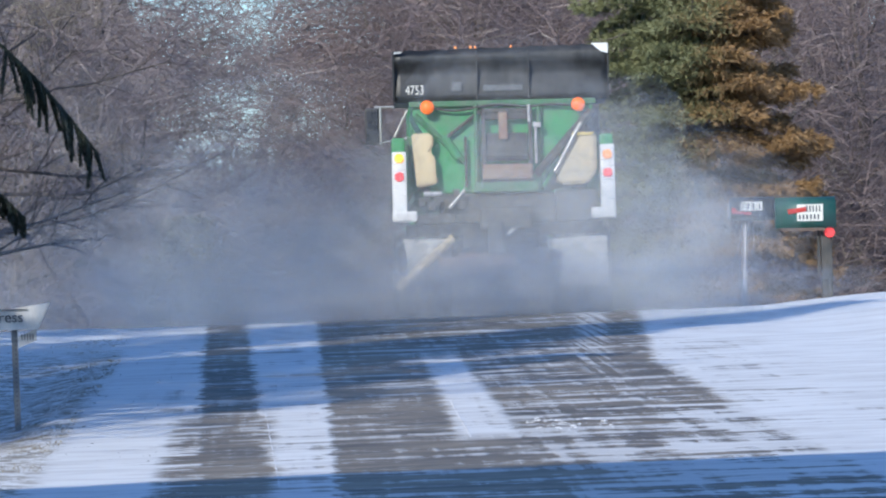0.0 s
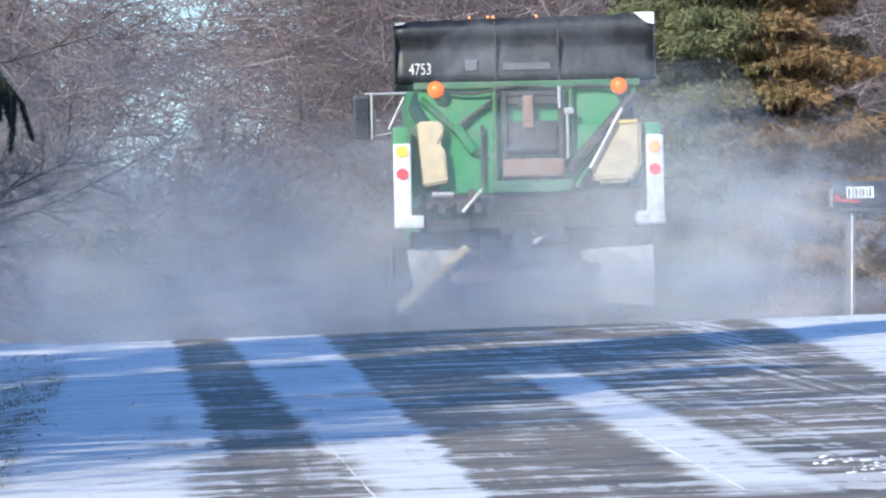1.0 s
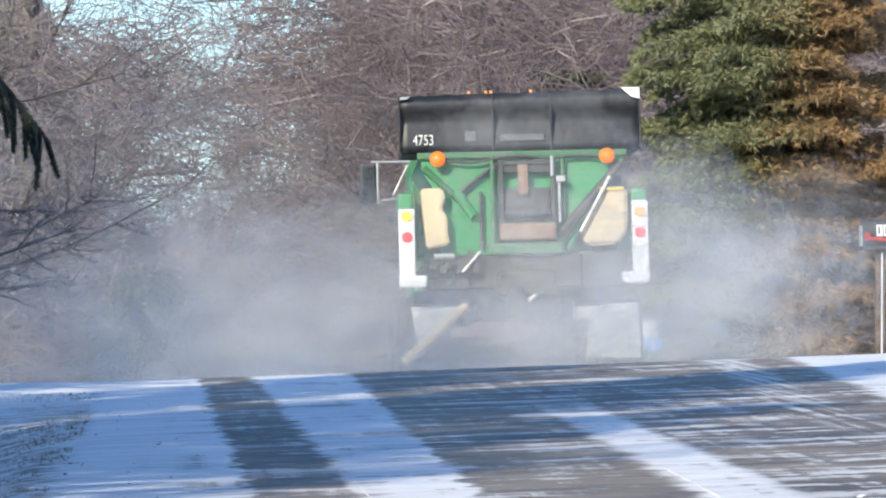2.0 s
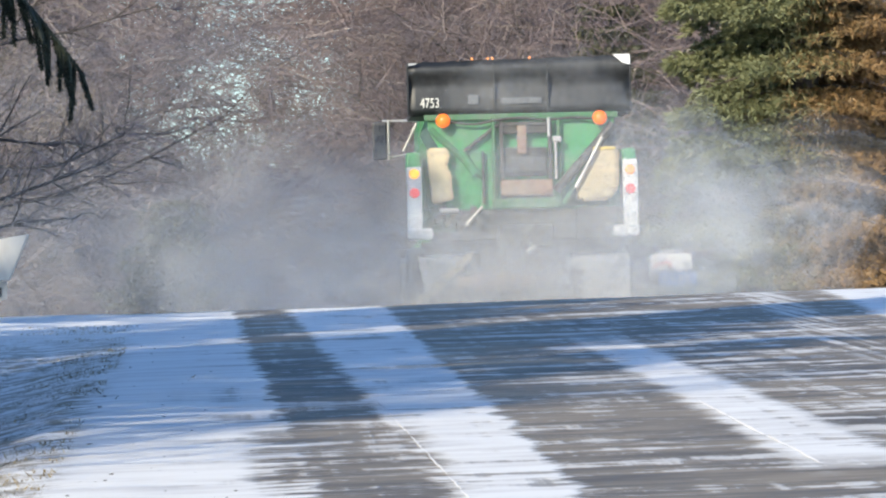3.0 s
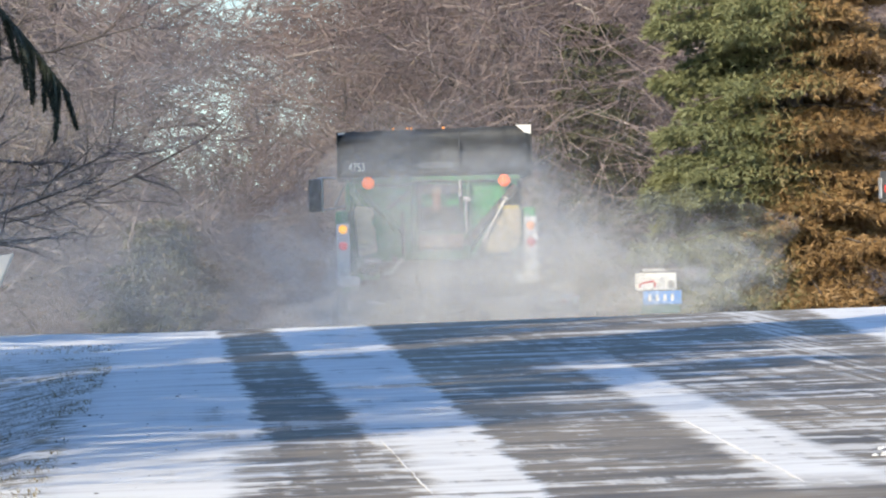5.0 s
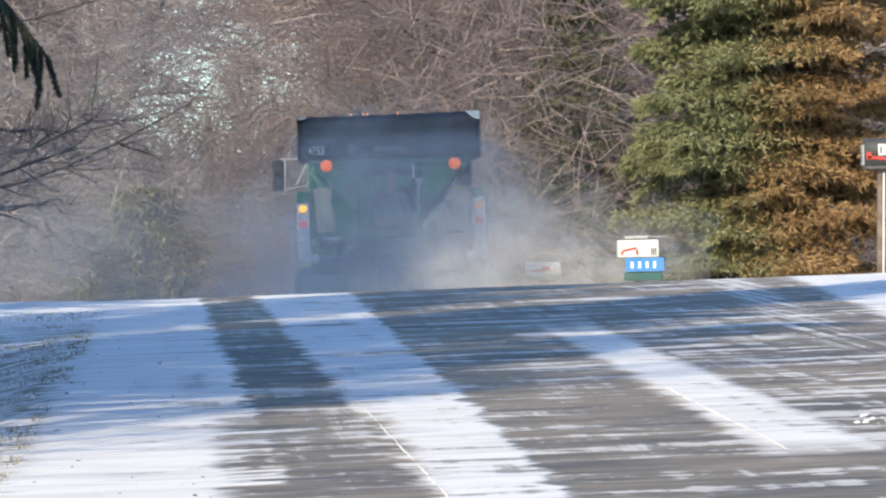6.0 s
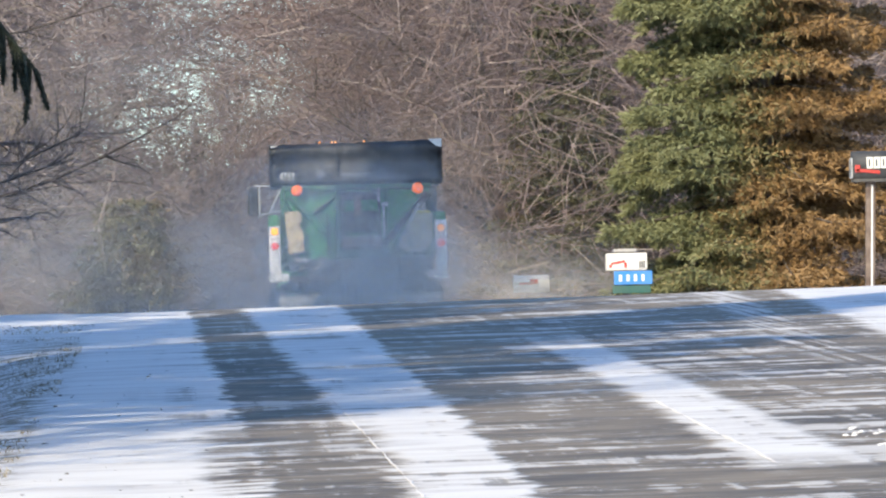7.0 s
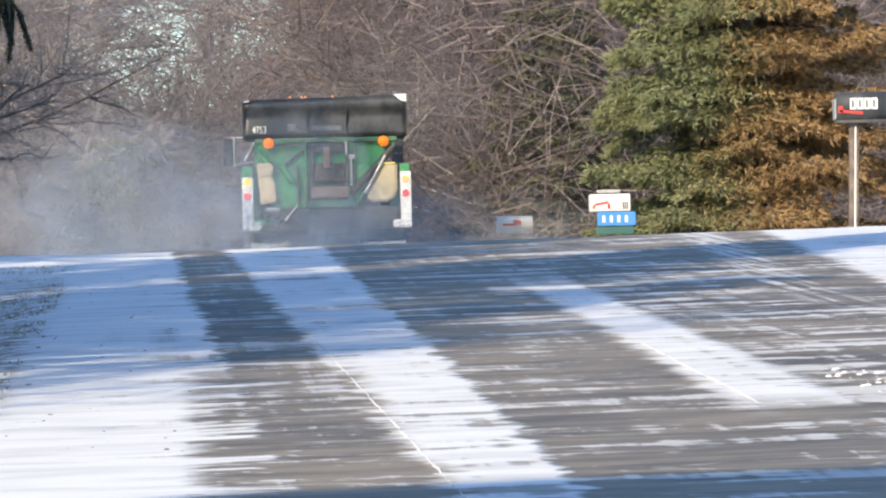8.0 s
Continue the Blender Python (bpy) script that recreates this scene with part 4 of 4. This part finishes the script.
# ---- evergreens ----
def spruce(seed, height, radius, material, label, whorls=34, skirt=0.02, size=0.16, taper=0.75, around=9, pitch=0.085, fill=0.16, inner=0.25):
    rng = np.random.default_rng(seed)
    wood, leaf = Tubes(), Tubes()
    pts = [np.array((0, 0, -0.3 + (height + 0.3) * i / 8)) for i in range(9)]
    wood.add(pts, [height * 0.011 * (1 - i / 8.3) + 0.01 for i in range(9)], 8)
    verts, faces = [], []
    for w in range(whorls):
        f = skirt + (0.985 - skirt) * (w / whorls) ** 1.05
        reach = radius * (1 - f) ** taper * min(1.0, 0.78 + 2.2 * f) * (1.0 + 0.12 * math.sin(w * 2.1))
        for b in range(around):
            an = b * 2 * math.pi / around + w * 0.77 + rng.normal(0, 0.15)
            ln = reach * rng.uniform(0.72, 1.12) + 0.15
            out = np.array((math.cos(an), math.sin(an), 0.0))
            base = np.array((0, 0, f * height))
            line = []
            for k in range(7):
                s = k / 6
                line.append(base + out * ln * s + np.array((0, 0, ln * (0.10 * s - 0.42 * s * s + 0.22 * s ** 3))))
            wood.add(line, [0.022 * (1 - 0.8 * k / 6) + 0.003 for k in range(7)], 4)
            across = np.array((-out[1], out[0], 0.0))
            n = max(4, int(ln / pitch))
            for k in range(n):
                s = inner + (1 - inner) * (k + rng.random()) / n
                i = min(5, int(s * 6))
                p = line[i] + (line[i + 1] - line[i]) * (s * 6 - i)
                for side in (-1, 1, rng.choice((-1, 1))):
                    d = out * rng.uniform(0.35, 0.9) + across * side * rng.uniform(0.3, 1.0) + np.array((0, 0, rng.uniform(-0.75, 0.12)))
                    d /= np.linalg.norm(d)
                    ll = size * rng.uniform(0.8, 2.0) * (1.25 - 0.5 * s)
                    nrm = np.cross(d, rng.normal(0, 1, 3))
                    nrm /= np.linalg.norm(nrm)
                    up = np.cross(d, nrm)
                    for q in range(4):
                        c = p + d * ll * (q + 0.5) / 4.5
                        for turn in (-1, 1):
                            e = d * 0.55 + (nrm if q % 2 else up) * turn * 0.75 + np.array((0, 0, -0.18))
                            e /= np.linalg.norm(e)
                            width = np.cross(e, d)
                            width /= np.linalg.norm(width) + 1e-9
                            lq = size * 0.42 * rng.uniform(0.7, 1.3)
                            h0 = len(verts)
                            verts.extend((tuple(c - width * lq * fill), tuple(c + width * lq * fill), tuple(c + e * lq)))
                            faces.append((h0, h0 + 1, h0 + 2))
    root = thing("spruce_tree", label, "tree")
    a = mesh_object("trunk", wood.verts, wood.faces, BARK, True)
    c = mesh_object("crown", verts, faces, material)
    a.parent = c.parent = root
    return root


def layered_spruce(seed, height, radius, material, label):
    """A spruce of separate drooping boughs, each a flat spray of needles with dark gaps beneath."""
    rng = np.random.default_rng(seed)
    wood = Tubes()
    wood.add([np.array((0, 0, -0.3 + (height + 0.3) * i / 8)) for i in range(9)], [0.19 * (1 - i / 8.3) + 0.01 for i in range(9)], 8)
    chunks = []
    level = 0.15
    while level < height - 0.4:
        f = level / height
        around = 9 if level < 7.0 else 7
        for b in range(around):
            an = (b + rng.uniform(-0.35, 0.35)) * 2 * math.pi / around + level * 2.3
            z0 = level + rng.uniform(-0.20, 0.20)
            reach = radius * (1 - f) ** 0.7 * rng.uniform(0.74, 1.10)
            out = np.array((math.cos(an), math.sin(an), 0.0))
            across = np.array((-out[1], out[0], 0.0))
            sag, lift = rng.uniform(0.30, 0.55), rng.uniform(0.10, 0.26)

            def along(q):
                q = np.atleast_1d(q)[:, None]
                return np.array((0, 0, z0)) + out * reach * q + np.array((0, 0, reach)) * (0.14 * q - sag * q ** 2 + lift * q ** 4)

            wood.add(list(along(np.linspace(0, 1, 6))), [0.026 * (1 - 0.85 * k / 5) + 0.003 for k in range(6)], 4)
            n = int((560 if level < 7.0 else 120) * (0.35 + 0.65 * reach / radius))
            q = rng.uniform(0.12, 1.0, n) ** 0.75
            side = rng.uniform(-1, 1, n)
            wide = reach * (0.10 + 0.34 * np.sin(np.pi * np.clip(q, 0, 1) ** 0.8) ** 0.8)
            # side branches comb the spray into fingers
            comb = np.round(q * 9 + 0.45 * np.abs(side)) / 9 - 0.05 * np.abs(side) + rng.normal(0, 0.018, n)
            p = along(np.clip(comb, 0.05, 1.04)) + across * (side * wide)[:, None]
            p[:, 2] += -0.16 * side ** 2 * reach * 0.5 + rng.normal(0, 0.028, n) - 0.05 * rng.random(n)
            d = out * 0.8 + across * (side * 0.9)[:, None] + np.stack((rng.normal(0, 0.35, n), rng.normal(0, 0.35, n), rng.normal(-0.28, 0.30, n)), 1)
            d /= np.linalg.norm(d, axis=1)[:, None]
            for k in range(4):
                e = d * 0.8 + rng.normal(0, 0.42, (n, 3))
                e /= np.linalg.norm(e, axis=1)[:, None]
                w = np.cross(e, rng.normal(0, 1, (n, 3)))
                w /= np.linalg.norm(w, axis=1)[:, None]
                ln = rng.uniform(0.06, 0.125, n)[:, None]
                c = p + d * (0.02 * k)
                chunks.append(np.stack((c - w * 0.013, c + w * 0.013, c + e * ln), 1).reshape(-1, 3))
        level += 0.37 if level < 7.0 else 0.55
    verts = np.concatenate(chunks)
    root = thing("spruce_tree", label, "tree")
    a = mesh_object("trunk", wood.verts, wood.faces, BARK, True)
    c = mesh_object("crown", verts.tolist(), np.arange(len(verts)).reshape(-1, 3).tolist(), material)
    a.parent = c.parent = root
    return root


stand(layered_spruce(31, 18.0, 2.15, SPRUCE, "tall dense spruce, half green and half rusty brown"), 7.35, 92.0, 0)
stand(spruce(32, 2.9, 1.5, FAR_SPRUCE, "small dull olive spruce at the edge of the woods", whorls=14, size=0.22, fill=0.25), -0.7, 113.0, 40)
stand(spruce(33, 6.0, 1.5, FAR_SPRUCE, "dull olive spruce among the bare trees", whorls=18, size=0.24, fill=0.25), 6.2, 116.0, 100)


def near_spruce():
    """The spruce by the road whose low drooping bough hangs into view."""
    x0, y0 = -4.9, 56.5
    root = spruce(41, 9.5, 2.3, SHADED_SPRUCE, "spruce with a drooping bough over the verge, coloured as if in shade", whorls=20, size=0.20)
    stand(root, x0, y0, 0)
    rng = np.random.default_rng(7)
    wood = Tubes()
    verts, faces = [], []
    base_z = ground_z(x0, y0)

    def bough(a, b, sag, twigs, hang, start):
        line = []
        for k in range(13):
            s = k / 12
            p = np.array(a) + (np.array(b) - np.array(a)) * s
            p[2] += sag * 4 * s * (1 - s)
            line.append(p)
        wood.add(line, [0.034 * (1 - 0.62 * k / 12) for k in range(13)], 6)
        for k in range(900):
            s = 0.55 + 0.45 * rng.random()
            i = min(11, int(s * 12))
            c = line[i] + (line[i + 1] - line[i]) * (s * 12 - i)
            e = (line[i + 1] - line[i]) * 3 + rng.normal(0, 0.7, 3)
            e /= np.linalg.norm(e)
            wd = np.cross(e, rng.normal(0, 1, 3))
            wd /= np.linalg.norm(wd)
            h0 = len(verts)
            verts.extend((tuple(c - wd * 0.008), tuple(c + wd * 0.008), tuple(c + e * rng.uniform(0.03, 0.065))))
            faces.append((h0, h0 + 1, h0 + 2))
        for k in range(twigs):
            s = start + (0.995 - start) * (k + 0.3 + rng.random() * 0.5) / twigs
            i = min(11, int(s * 12))
            p = line[i] + (line[i + 1] - line[i]) * (s * 12 - i)
            d = np.array((rng.uniform(-0.12, 0.42), rng.normal(0, 0.25), -1.0))
            d /= np.linalg.norm(d)
            ln = hang * rng.uniform(0.75, 1.1) * (1.0 - 0.30 * (s - start) / (1 - start))
            tw = [p + d * ln * j / 4 + np.array((0.012 * math.sin(j), 0, 0)) for j in range(5)]
            wood.add(tw, [0.017, 0.016, 0.015, 0.013, 0.007], 5)
            for j in range(460):
                c = p + d * ln * (j + rng.random()) / 455
                e = d * rng.uniform(0.6, 1.3) + rng.normal(0, 0.7, 3)
                e /= np.linalg.norm(e)
                wd = np.cross(e, rng.normal(0, 1, 3))
                wd /= np.linalg.norm(wd)
                h0 = len(verts)
                verts.extend((tuple(c - wd * 0.008), tuple(c + wd * 0.008), tuple(c + e * rng.uniform(0.025, 0.050))))
                faces.append((h0, h0 + 1, h0 + 2))

    # tips in the tree's own space
    bough((0.1, -0.1, 3.6 - base_z), (3.86, 0.0, 1.98 - base_z), 0.96, 24, 0.56, 0.74)
    bough((0.1, 0.1, 2.5 - base_z), (3.08, 0.1, 1.32 - base_z), 0.50, 14, 0.34, 0.80)
    # wood and needles both take the colour darkened to look shaded
    a = mesh_object("low_bough", wood.verts, wood.faces, SHADED_BOUGH)
    c = mesh_object("shaded_bough_needles", verts, faces, SHADED_BOUGH)
    a.parent = c.parent = root


near_spruce()


# ---- trees out of view whose shade falls on the road ----
def roadside_trees():
    rng = random.Random(9)
    for i, (x, y) in enumerate(((-7.2, 19.0), (-6.6, 27.0), (-8.0, 31.0), (-6.6, 38.0), (-8.8, 18.5))):
        copy_thing(wood_kinds[(i * 3 + 1) % 3], pose(x, y, ground_z(x, y), 0, 0, rng.uniform(0, 360)))
    for x, y, turn in ((-5.5, 21.8, 40), (-5.6, 25.2, 160)):
        copy_thing(wood_kinds[3], pose(x, y, ground_z(x, y), 0, 0, turn))
    first = stand(spruce(51, 12.0, 2.3, SHADED_SPRUCE, "dark spruce beside the verge that shades the road", whorls=16, size=0.26, fill=0.22), -6.3, 22.6, 0)
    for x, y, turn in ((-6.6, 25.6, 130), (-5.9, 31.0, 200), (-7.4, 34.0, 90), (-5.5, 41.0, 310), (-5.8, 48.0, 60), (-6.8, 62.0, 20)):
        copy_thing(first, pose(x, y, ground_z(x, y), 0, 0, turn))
    # tall spruces added out of view to shade the passing truck and far verge
    tall = stand(spruce(52, 16.0, 2.6, SHADED_SPRUCE, "tall unseen spruce added to shade the truck and road", whorls=26, size=0.36, fill=0.3), -6.6, 75.5, 0)
    for x, y, turn in ((-6.4, 79.5, 100), (-6.6, 83.0, 220), (-6.6, 29.2, 300)):
        copy_thing(tall, pose(x, y, ground_z(x, y), 0, 0, turn))


roadside_trees()


def house():
    """A plain house added beside the road, out of view, to cast the near road's shadow."""
    t = thing("house", "unseen plain pale two-storey house added to shade the near road", "house", pose(-8.0, 2.0, ground_z(-8.0, 2.0)))
    part("wall", box(fresh(), -4.2, 4.4, -3.4, 3.4, -0.4, 6.7, 0.02), WHITE, t)
    bm = fresh()
    # ridge and hip are set by where the shadow's edge must fall
    a = [bm.verts.new(p) for p in ((-4.6, -3.9, 6.7), (4.8, -3.9, 6.7), (4.8, 3.9, 6.7), (-4.6, 3.9, 6.7), (-0.4, 0, 10.55), (4.8, 0, 10.9))]
    for f in ((0, 1, 5, 4), (2, 3, 4, 5), (3, 0, 4), (1, 2, 5), (3, 2, 1, 0)):
        bm.faces.new([a[k] for k in f])
    part("roof", bm, DARK, t, "dark shingled roof, hipped at one end to shape its shadow")


house()


# ---- loose snow on the road ----
def snow_ridge(x0, x1, y0, y1, seed, r):
    """A thin broken crest of pushed-up snow along a wheel track."""
    rng = np.random.default_rng(seed)
    w = Tubes()
    y = y0
    while y < y1:
        ln = rng.uniform(0.5, 2.2)
        n = 8
        pts, rad = [], []
        for i in range(n + 1):
            yy = y + ln * i / n
            xx = x0 + (x1 - x0) * (yy - y0) / (y1 - y0) + rng.normal(0, 0.002)
            pts.append(np.array((xx, yy, ground_z(xx, yy) + 0.002)))
            rad.append(r * math.sin(math.pi * (i + 0.3) / (n + 0.6)) * rng.uniform(0.6, 1.2))
        w.add(pts, rad, 7)
        y += ln * 1.06
    ob = mesh_object("snow_ridge", w.verts, w.faces, SNOW, True)
    tagged(ob, "thin crest of pushed-up snow along the wheel track", "snow", kind="stuff")


def snow_clods(name, seed, count, area, small, big, material, label, category):
    rng = random.Random(seed)
    verts, faces = [], []
    ico = bmesh.new()
    bmesh.ops.create_icosphere(ico, subdivisions=1, radius=1.0)
    base = [v.co.copy() for v in ico.verts]
    tri = [[v.index for v in f.verts] for f in ico.faces]
    ico.free()
    for _ in range(count):
        x, y = rng.uniform(area[0], area[1]), rng.uniform(area[2], area[3])
        r = small + (big - small) * rng.random() ** 2
        first = len(verts)
        z = ground_z(x, y)
        for v in base:
            q = r * rng.uniform(0.7, 1.2)
            verts.append((x + v.x * q * 1.5, y + v.y * q * 1.2, z + v.z * q * 0.6))
        faces.extend([a + first for a in t] for t in tri)
    ob = mesh_object(name, verts, faces, material)
    tagged(ob, label, category, kind="stuff")


snow_ridge(0.76, 0.66, 18.0, 33.0, 61, 0.0042)
snow_ridge(1.94, 1.98, 24.0, 30.5, 62, 0.005)
snow_clods("snow_clods", 71, 60, (2.35, 2.85, 24.5, 26.8), 0.004, 0.016, SNOW, "scattered clods of snow on the bare track", "snow")
snow_clods("gravel", 72, 160, (-1.9, 0.1, 22.0, 48.0), 0.002, 0.008, DIRT, "dark bits of gravel and bark on the snow", "gravel")


def verge_grass():
    """Dead grass blades poking out of the snow on the verge."""
    rng = random.Random(77)
    verts, faces = [], []
    for _ in range(9000):
        x = -0.60 - abs(rng.gauss(0, 0.55))
        y = rng.uniform(21, 52)
        if noise.noise((x * 1.6, y * 0.8, 7.0)) < 0.02:
            continue
        z = ground_z(x, y) - 0.004
        a = rng.uniform(0, math.pi)
        h = rng.uniform(0.004, 0.022)
        w = rng.uniform(0.002, 0.005)
        lean = (rng.gauss(0, 0.6) * h, rng.gauss(0, 0.6) * h)
        first = len(verts)
        verts.extend(((x - w * math.cos(a), y - w * math.sin(a), z), (x + w * math.cos(a), y + w * math.sin(a), z), (x + lean[0], y + lean[1], z + h)))
        faces.append((first, first + 1, first + 2))
    ob = mesh_object("verge_grass", verts, faces, STRAW)
    tagged(ob, "dead straw-coloured grass poking through verge snow", "grass", kind="stuff")


verge_grass()


# ---- overhead lines ----
def utility_pole(x, y, height):
    t = thing("utility_pole", "weathered wooden utility pole with a crossarm", "pole", pose(x, y, ground_z(x, y)), "utility poles")
    part("pole", rod(fresh(), (0, 0, -0.5), (0, 0, height), 0.15, 12, 0.11), POST_WOOD, t)
    part("crossarm", box(fresh(), -0.07, 0.07, -1.0, 1.0, height - 0.5, height - 0.38, 0.01), POST_WOOD, t)
    return ground_z(x, y) + height - 0.36


def overhead_lines():
    left, right = utility_pole(-25, 85, 7.6), utility_pole(32, 85, 5.6)
    for off in (-0.9, 0.9):
        w = Tubes()
        pts = [np.array((-25 + 57 * i / 24, 85 + off, left + (right - left) * i / 24)) for i in range(25)]
        w.add(pts, [0.012] * 25, 5)
        ob = mesh_object("overhead_wire", w.verts, w.faces, RUBBER)
        tagged(ob, "thin black overhead wire between two poles", "cable", "overhead wires")


overhead_lines()


# ---- blown snow ----
def snow_cloud(seed, sx, sy, sz, shells, material, label):
    """A drifting cloud of fine snow, built of nested ragged shells."""
    rng = random.Random(seed)
    verts, faces = [], []
    ico = bmesh.new()
    bmesh.ops.create_icosphere(ico, subdivisions=4, radius=1.0)
    base = [v.co.copy() for v in ico.verts]
    tri = [[v.index for v in fc.verts] for fc in ico.faces]
    ico.free()
    for s in range(shells):
        q = 0.18 + 0.82 * ((s + 0.5) / shells)
        off = Vector((rng.uniform(-9, 9), rng.uniform(-9, 9), rng.uniform(-9, 9)))
        shift = Vector((rng.uniform(-0.12, 0.12), rng.uniform(-0.12, 0.12), rng.uniform(-0.08, 0.08)))
        first = len(verts)
        for v in base:
            r = q * (1 + 0.48 * noise.noise(v * 1.4 + off) + 0.26 * noise.noise(v * 3.3 + off) + 0.12 * noise.noise(v * 7.0 + off))
            p = v * r + shift
            verts.append((p.x * sx, p.y * sy, p.z * sz))
        faces.extend([a + first for a in t] for t in tri)
    ob = mesh_object("snow_cloud", verts, faces, material, True)
    return tagged(ob, label, "blowing snow", kind="stuff")


CLOUD = "thin cloud of powder snow whirled up behind the truck"
clouds = {
    "spray": snow_cloud(1, 1.9, 1.6, 0.60, 14, DUST, CLOUD),
    "wake": snow_cloud(2, 2.9, 2.4, 0.62, 14, DUST, CLOUD),
    "left": snow_cloud(3, 2.6, 2.6, 1.15, 14, DUST_THIN, CLOUD),
    "right": snow_cloud(4, 1.35, 2.4, 1.15, 14, DUST_DENSE, CLOUD),
    "bank": snow_cloud(5, 3.2, 2.6, 0.95, 14, DUST_THIN, "low bank of drifting powder snow beside the road"),
    "veil": snow_cloud(6, 2.8, 1.5, 1.5, 14, DUST_VEIL, CLOUD),
    "shroud": snow_cloud(8, 2.0, 1.0, 1.7, 13, DUST_VEIL, CLOUD),
    "crest": snow_cloud(9, 5.0, 6.5, 0.46, 9, DUST_CREST, "low powder snow blowing over the crest"),
    "far": snow_cloud(7, 9.0, 2.0, 4.2, 8, DUST_FAR, "thin haze of powder snow hanging before the woods"),
}


# ---- all that moves ----
def truck_y(t):
    return 60.7 + 5.95 * t if t < 6.0 else 96.4 + 5.95 * (t - 6) - 0.24 * (t - 6) ** 2


def truck_x(t):
    return float(np.interp(truck_y(t), (58, 70, 75, 81.5, 87.5, 95, 101, 108), (3.36, 3.38, 3.30, 3.16, 2.93, 2.69, 2.52, 2.40)))


def truck_pose(t):
    x, y = truck_x(t), truck_y(t)
    ahead, back = ground_z(x, y + 5.75), ground_z(x, y + 1.55)
    pitch = math.degrees(math.atan2(ahead - back, 4.2))
    turn = math.degrees(math.atan2(truck_x(t - 0.5) - truck_x(t + 0.5), 5.95))
    return pose(x, y, ground_z(x, y + 1.55) - 1.55 * math.tan(radians(pitch)), pitch, 0, turn * 0.25)


def motions():
    walk(truck, [(0.5 * i, truck_pose(0.5 * i)) for i in range(17)])
    for w in truck_wheels:
        x, y, z = w.location
        rows = []
        steps = 72
        for i in range(steps + 1):
            t = SECONDS * i / steps
            rows.append((t, pose(x, y, z, -math.degrees((truck_y(t) - truck_y(0)) / 0.52))))
        walk(w, rows)

    def follow(name, keys):
        """keys: time, then offsets from the truck's tail: sideways, back, height over the road there; turn."""
        rows = []
        for t, dx, dy, dz, turn in keys:
            x, y = truck_x(t) + dx, truck_y(t) + dy
            rows.append((t, pose(x, y, ground_z(x, y) + dz, 0, 0, turn)))
        walk(clouds[name], rows)

    def drift(name, keys):
        walk(clouds[name], [(t, pose(x, y, z, 0, 0, turn)) for t, x, y, z, turn in keys])

    follow("spray", [(0, 0.1, -1.6, 0.30, 0), (2, 0.2, -1.5, 0.35, 25), (4, 0.0, -1.4, 0.40, 50), (6, -0.1, -1.5, 0.45, 75), (8, -0.4, -1.8, 0.35, 100)])
    follow("wake", [(0, -0.2, -3.2, 0.25, 0), (2, -0.6, -3.6, 0.35, 15), (4, -0.4, -4.5, 0.45, 35), (6, -1.0, -6.0, 0.4, 55), (8, -2.6, -8.0, 0.3, 70)])
    follow("left", [(0, -3.1, -2.2, 0.75, 0), (2, -3.2, -2.6, 0.85, 20), (4, -2.9, -2.8, 1.0, 45), (6, -2.6, -3.0, 1.1, 70), (8, -2.9, -3.5, 1.2, 90)])
    follow("right", [(0, 1.9, -2.0, 0.60, 0), (2.4, 2.0, -2.6, 0.95, 20), (4.5, 2.1, -3.5, 0.95, 40), (6, 1.6, -7.0, 0.6, 50), (8, 0.9, -13.0, 0.2, 60)])
    drift("bank", [(0, -1.4, 61.0, 0.50, 0), (2, -1.6, 64.0, 0.55, 10), (4.5, -1.9, 68.0, 0.55, 20), (8, -2.6, 73.0, 0.4, 30)])
    follow("veil", [(0, -2.2, 1.0, 0.6, 0), (3.4, -1.4, -0.6, 0.8, 20), (4.4, -0.1, -1.8, 1.2, 30), (6.3, 0.0, -2.2, 1.3, 45), (7.2, -0.9, -3.0, 1.2, 55), (8, -2.8, -3.6, 1.2, 65)])
    follow("shroud", [(0, 0.3, -1.6, 1.0, 0), (2.5, 0.5, -1.6, 0.9, 15), (4.5, 0.1, -1.6, 1.2, 30), (6.5, 0.0, -1.6, 1.4, 45), (8, -0.5, -2.0, 1.0, 60)])
    drift("crest", [(0, 2.2, 53.5, 0.30, 0), (0.6, 1.8, 55.5, 0.28, 6), (1.2, 1.2, 60.0, 0.12, 12), (2.4, 0.4, 68.0, -0.30, 20), (5, -0.4, 74.0, -0.5, 30), (8, -1.0, 79.0, -0.6, 40)])
    drift("far", [(0, -1.5, 108.0, 1.2, 0), (8, -2.6, 113.0, 1.2, 8)])


motions()
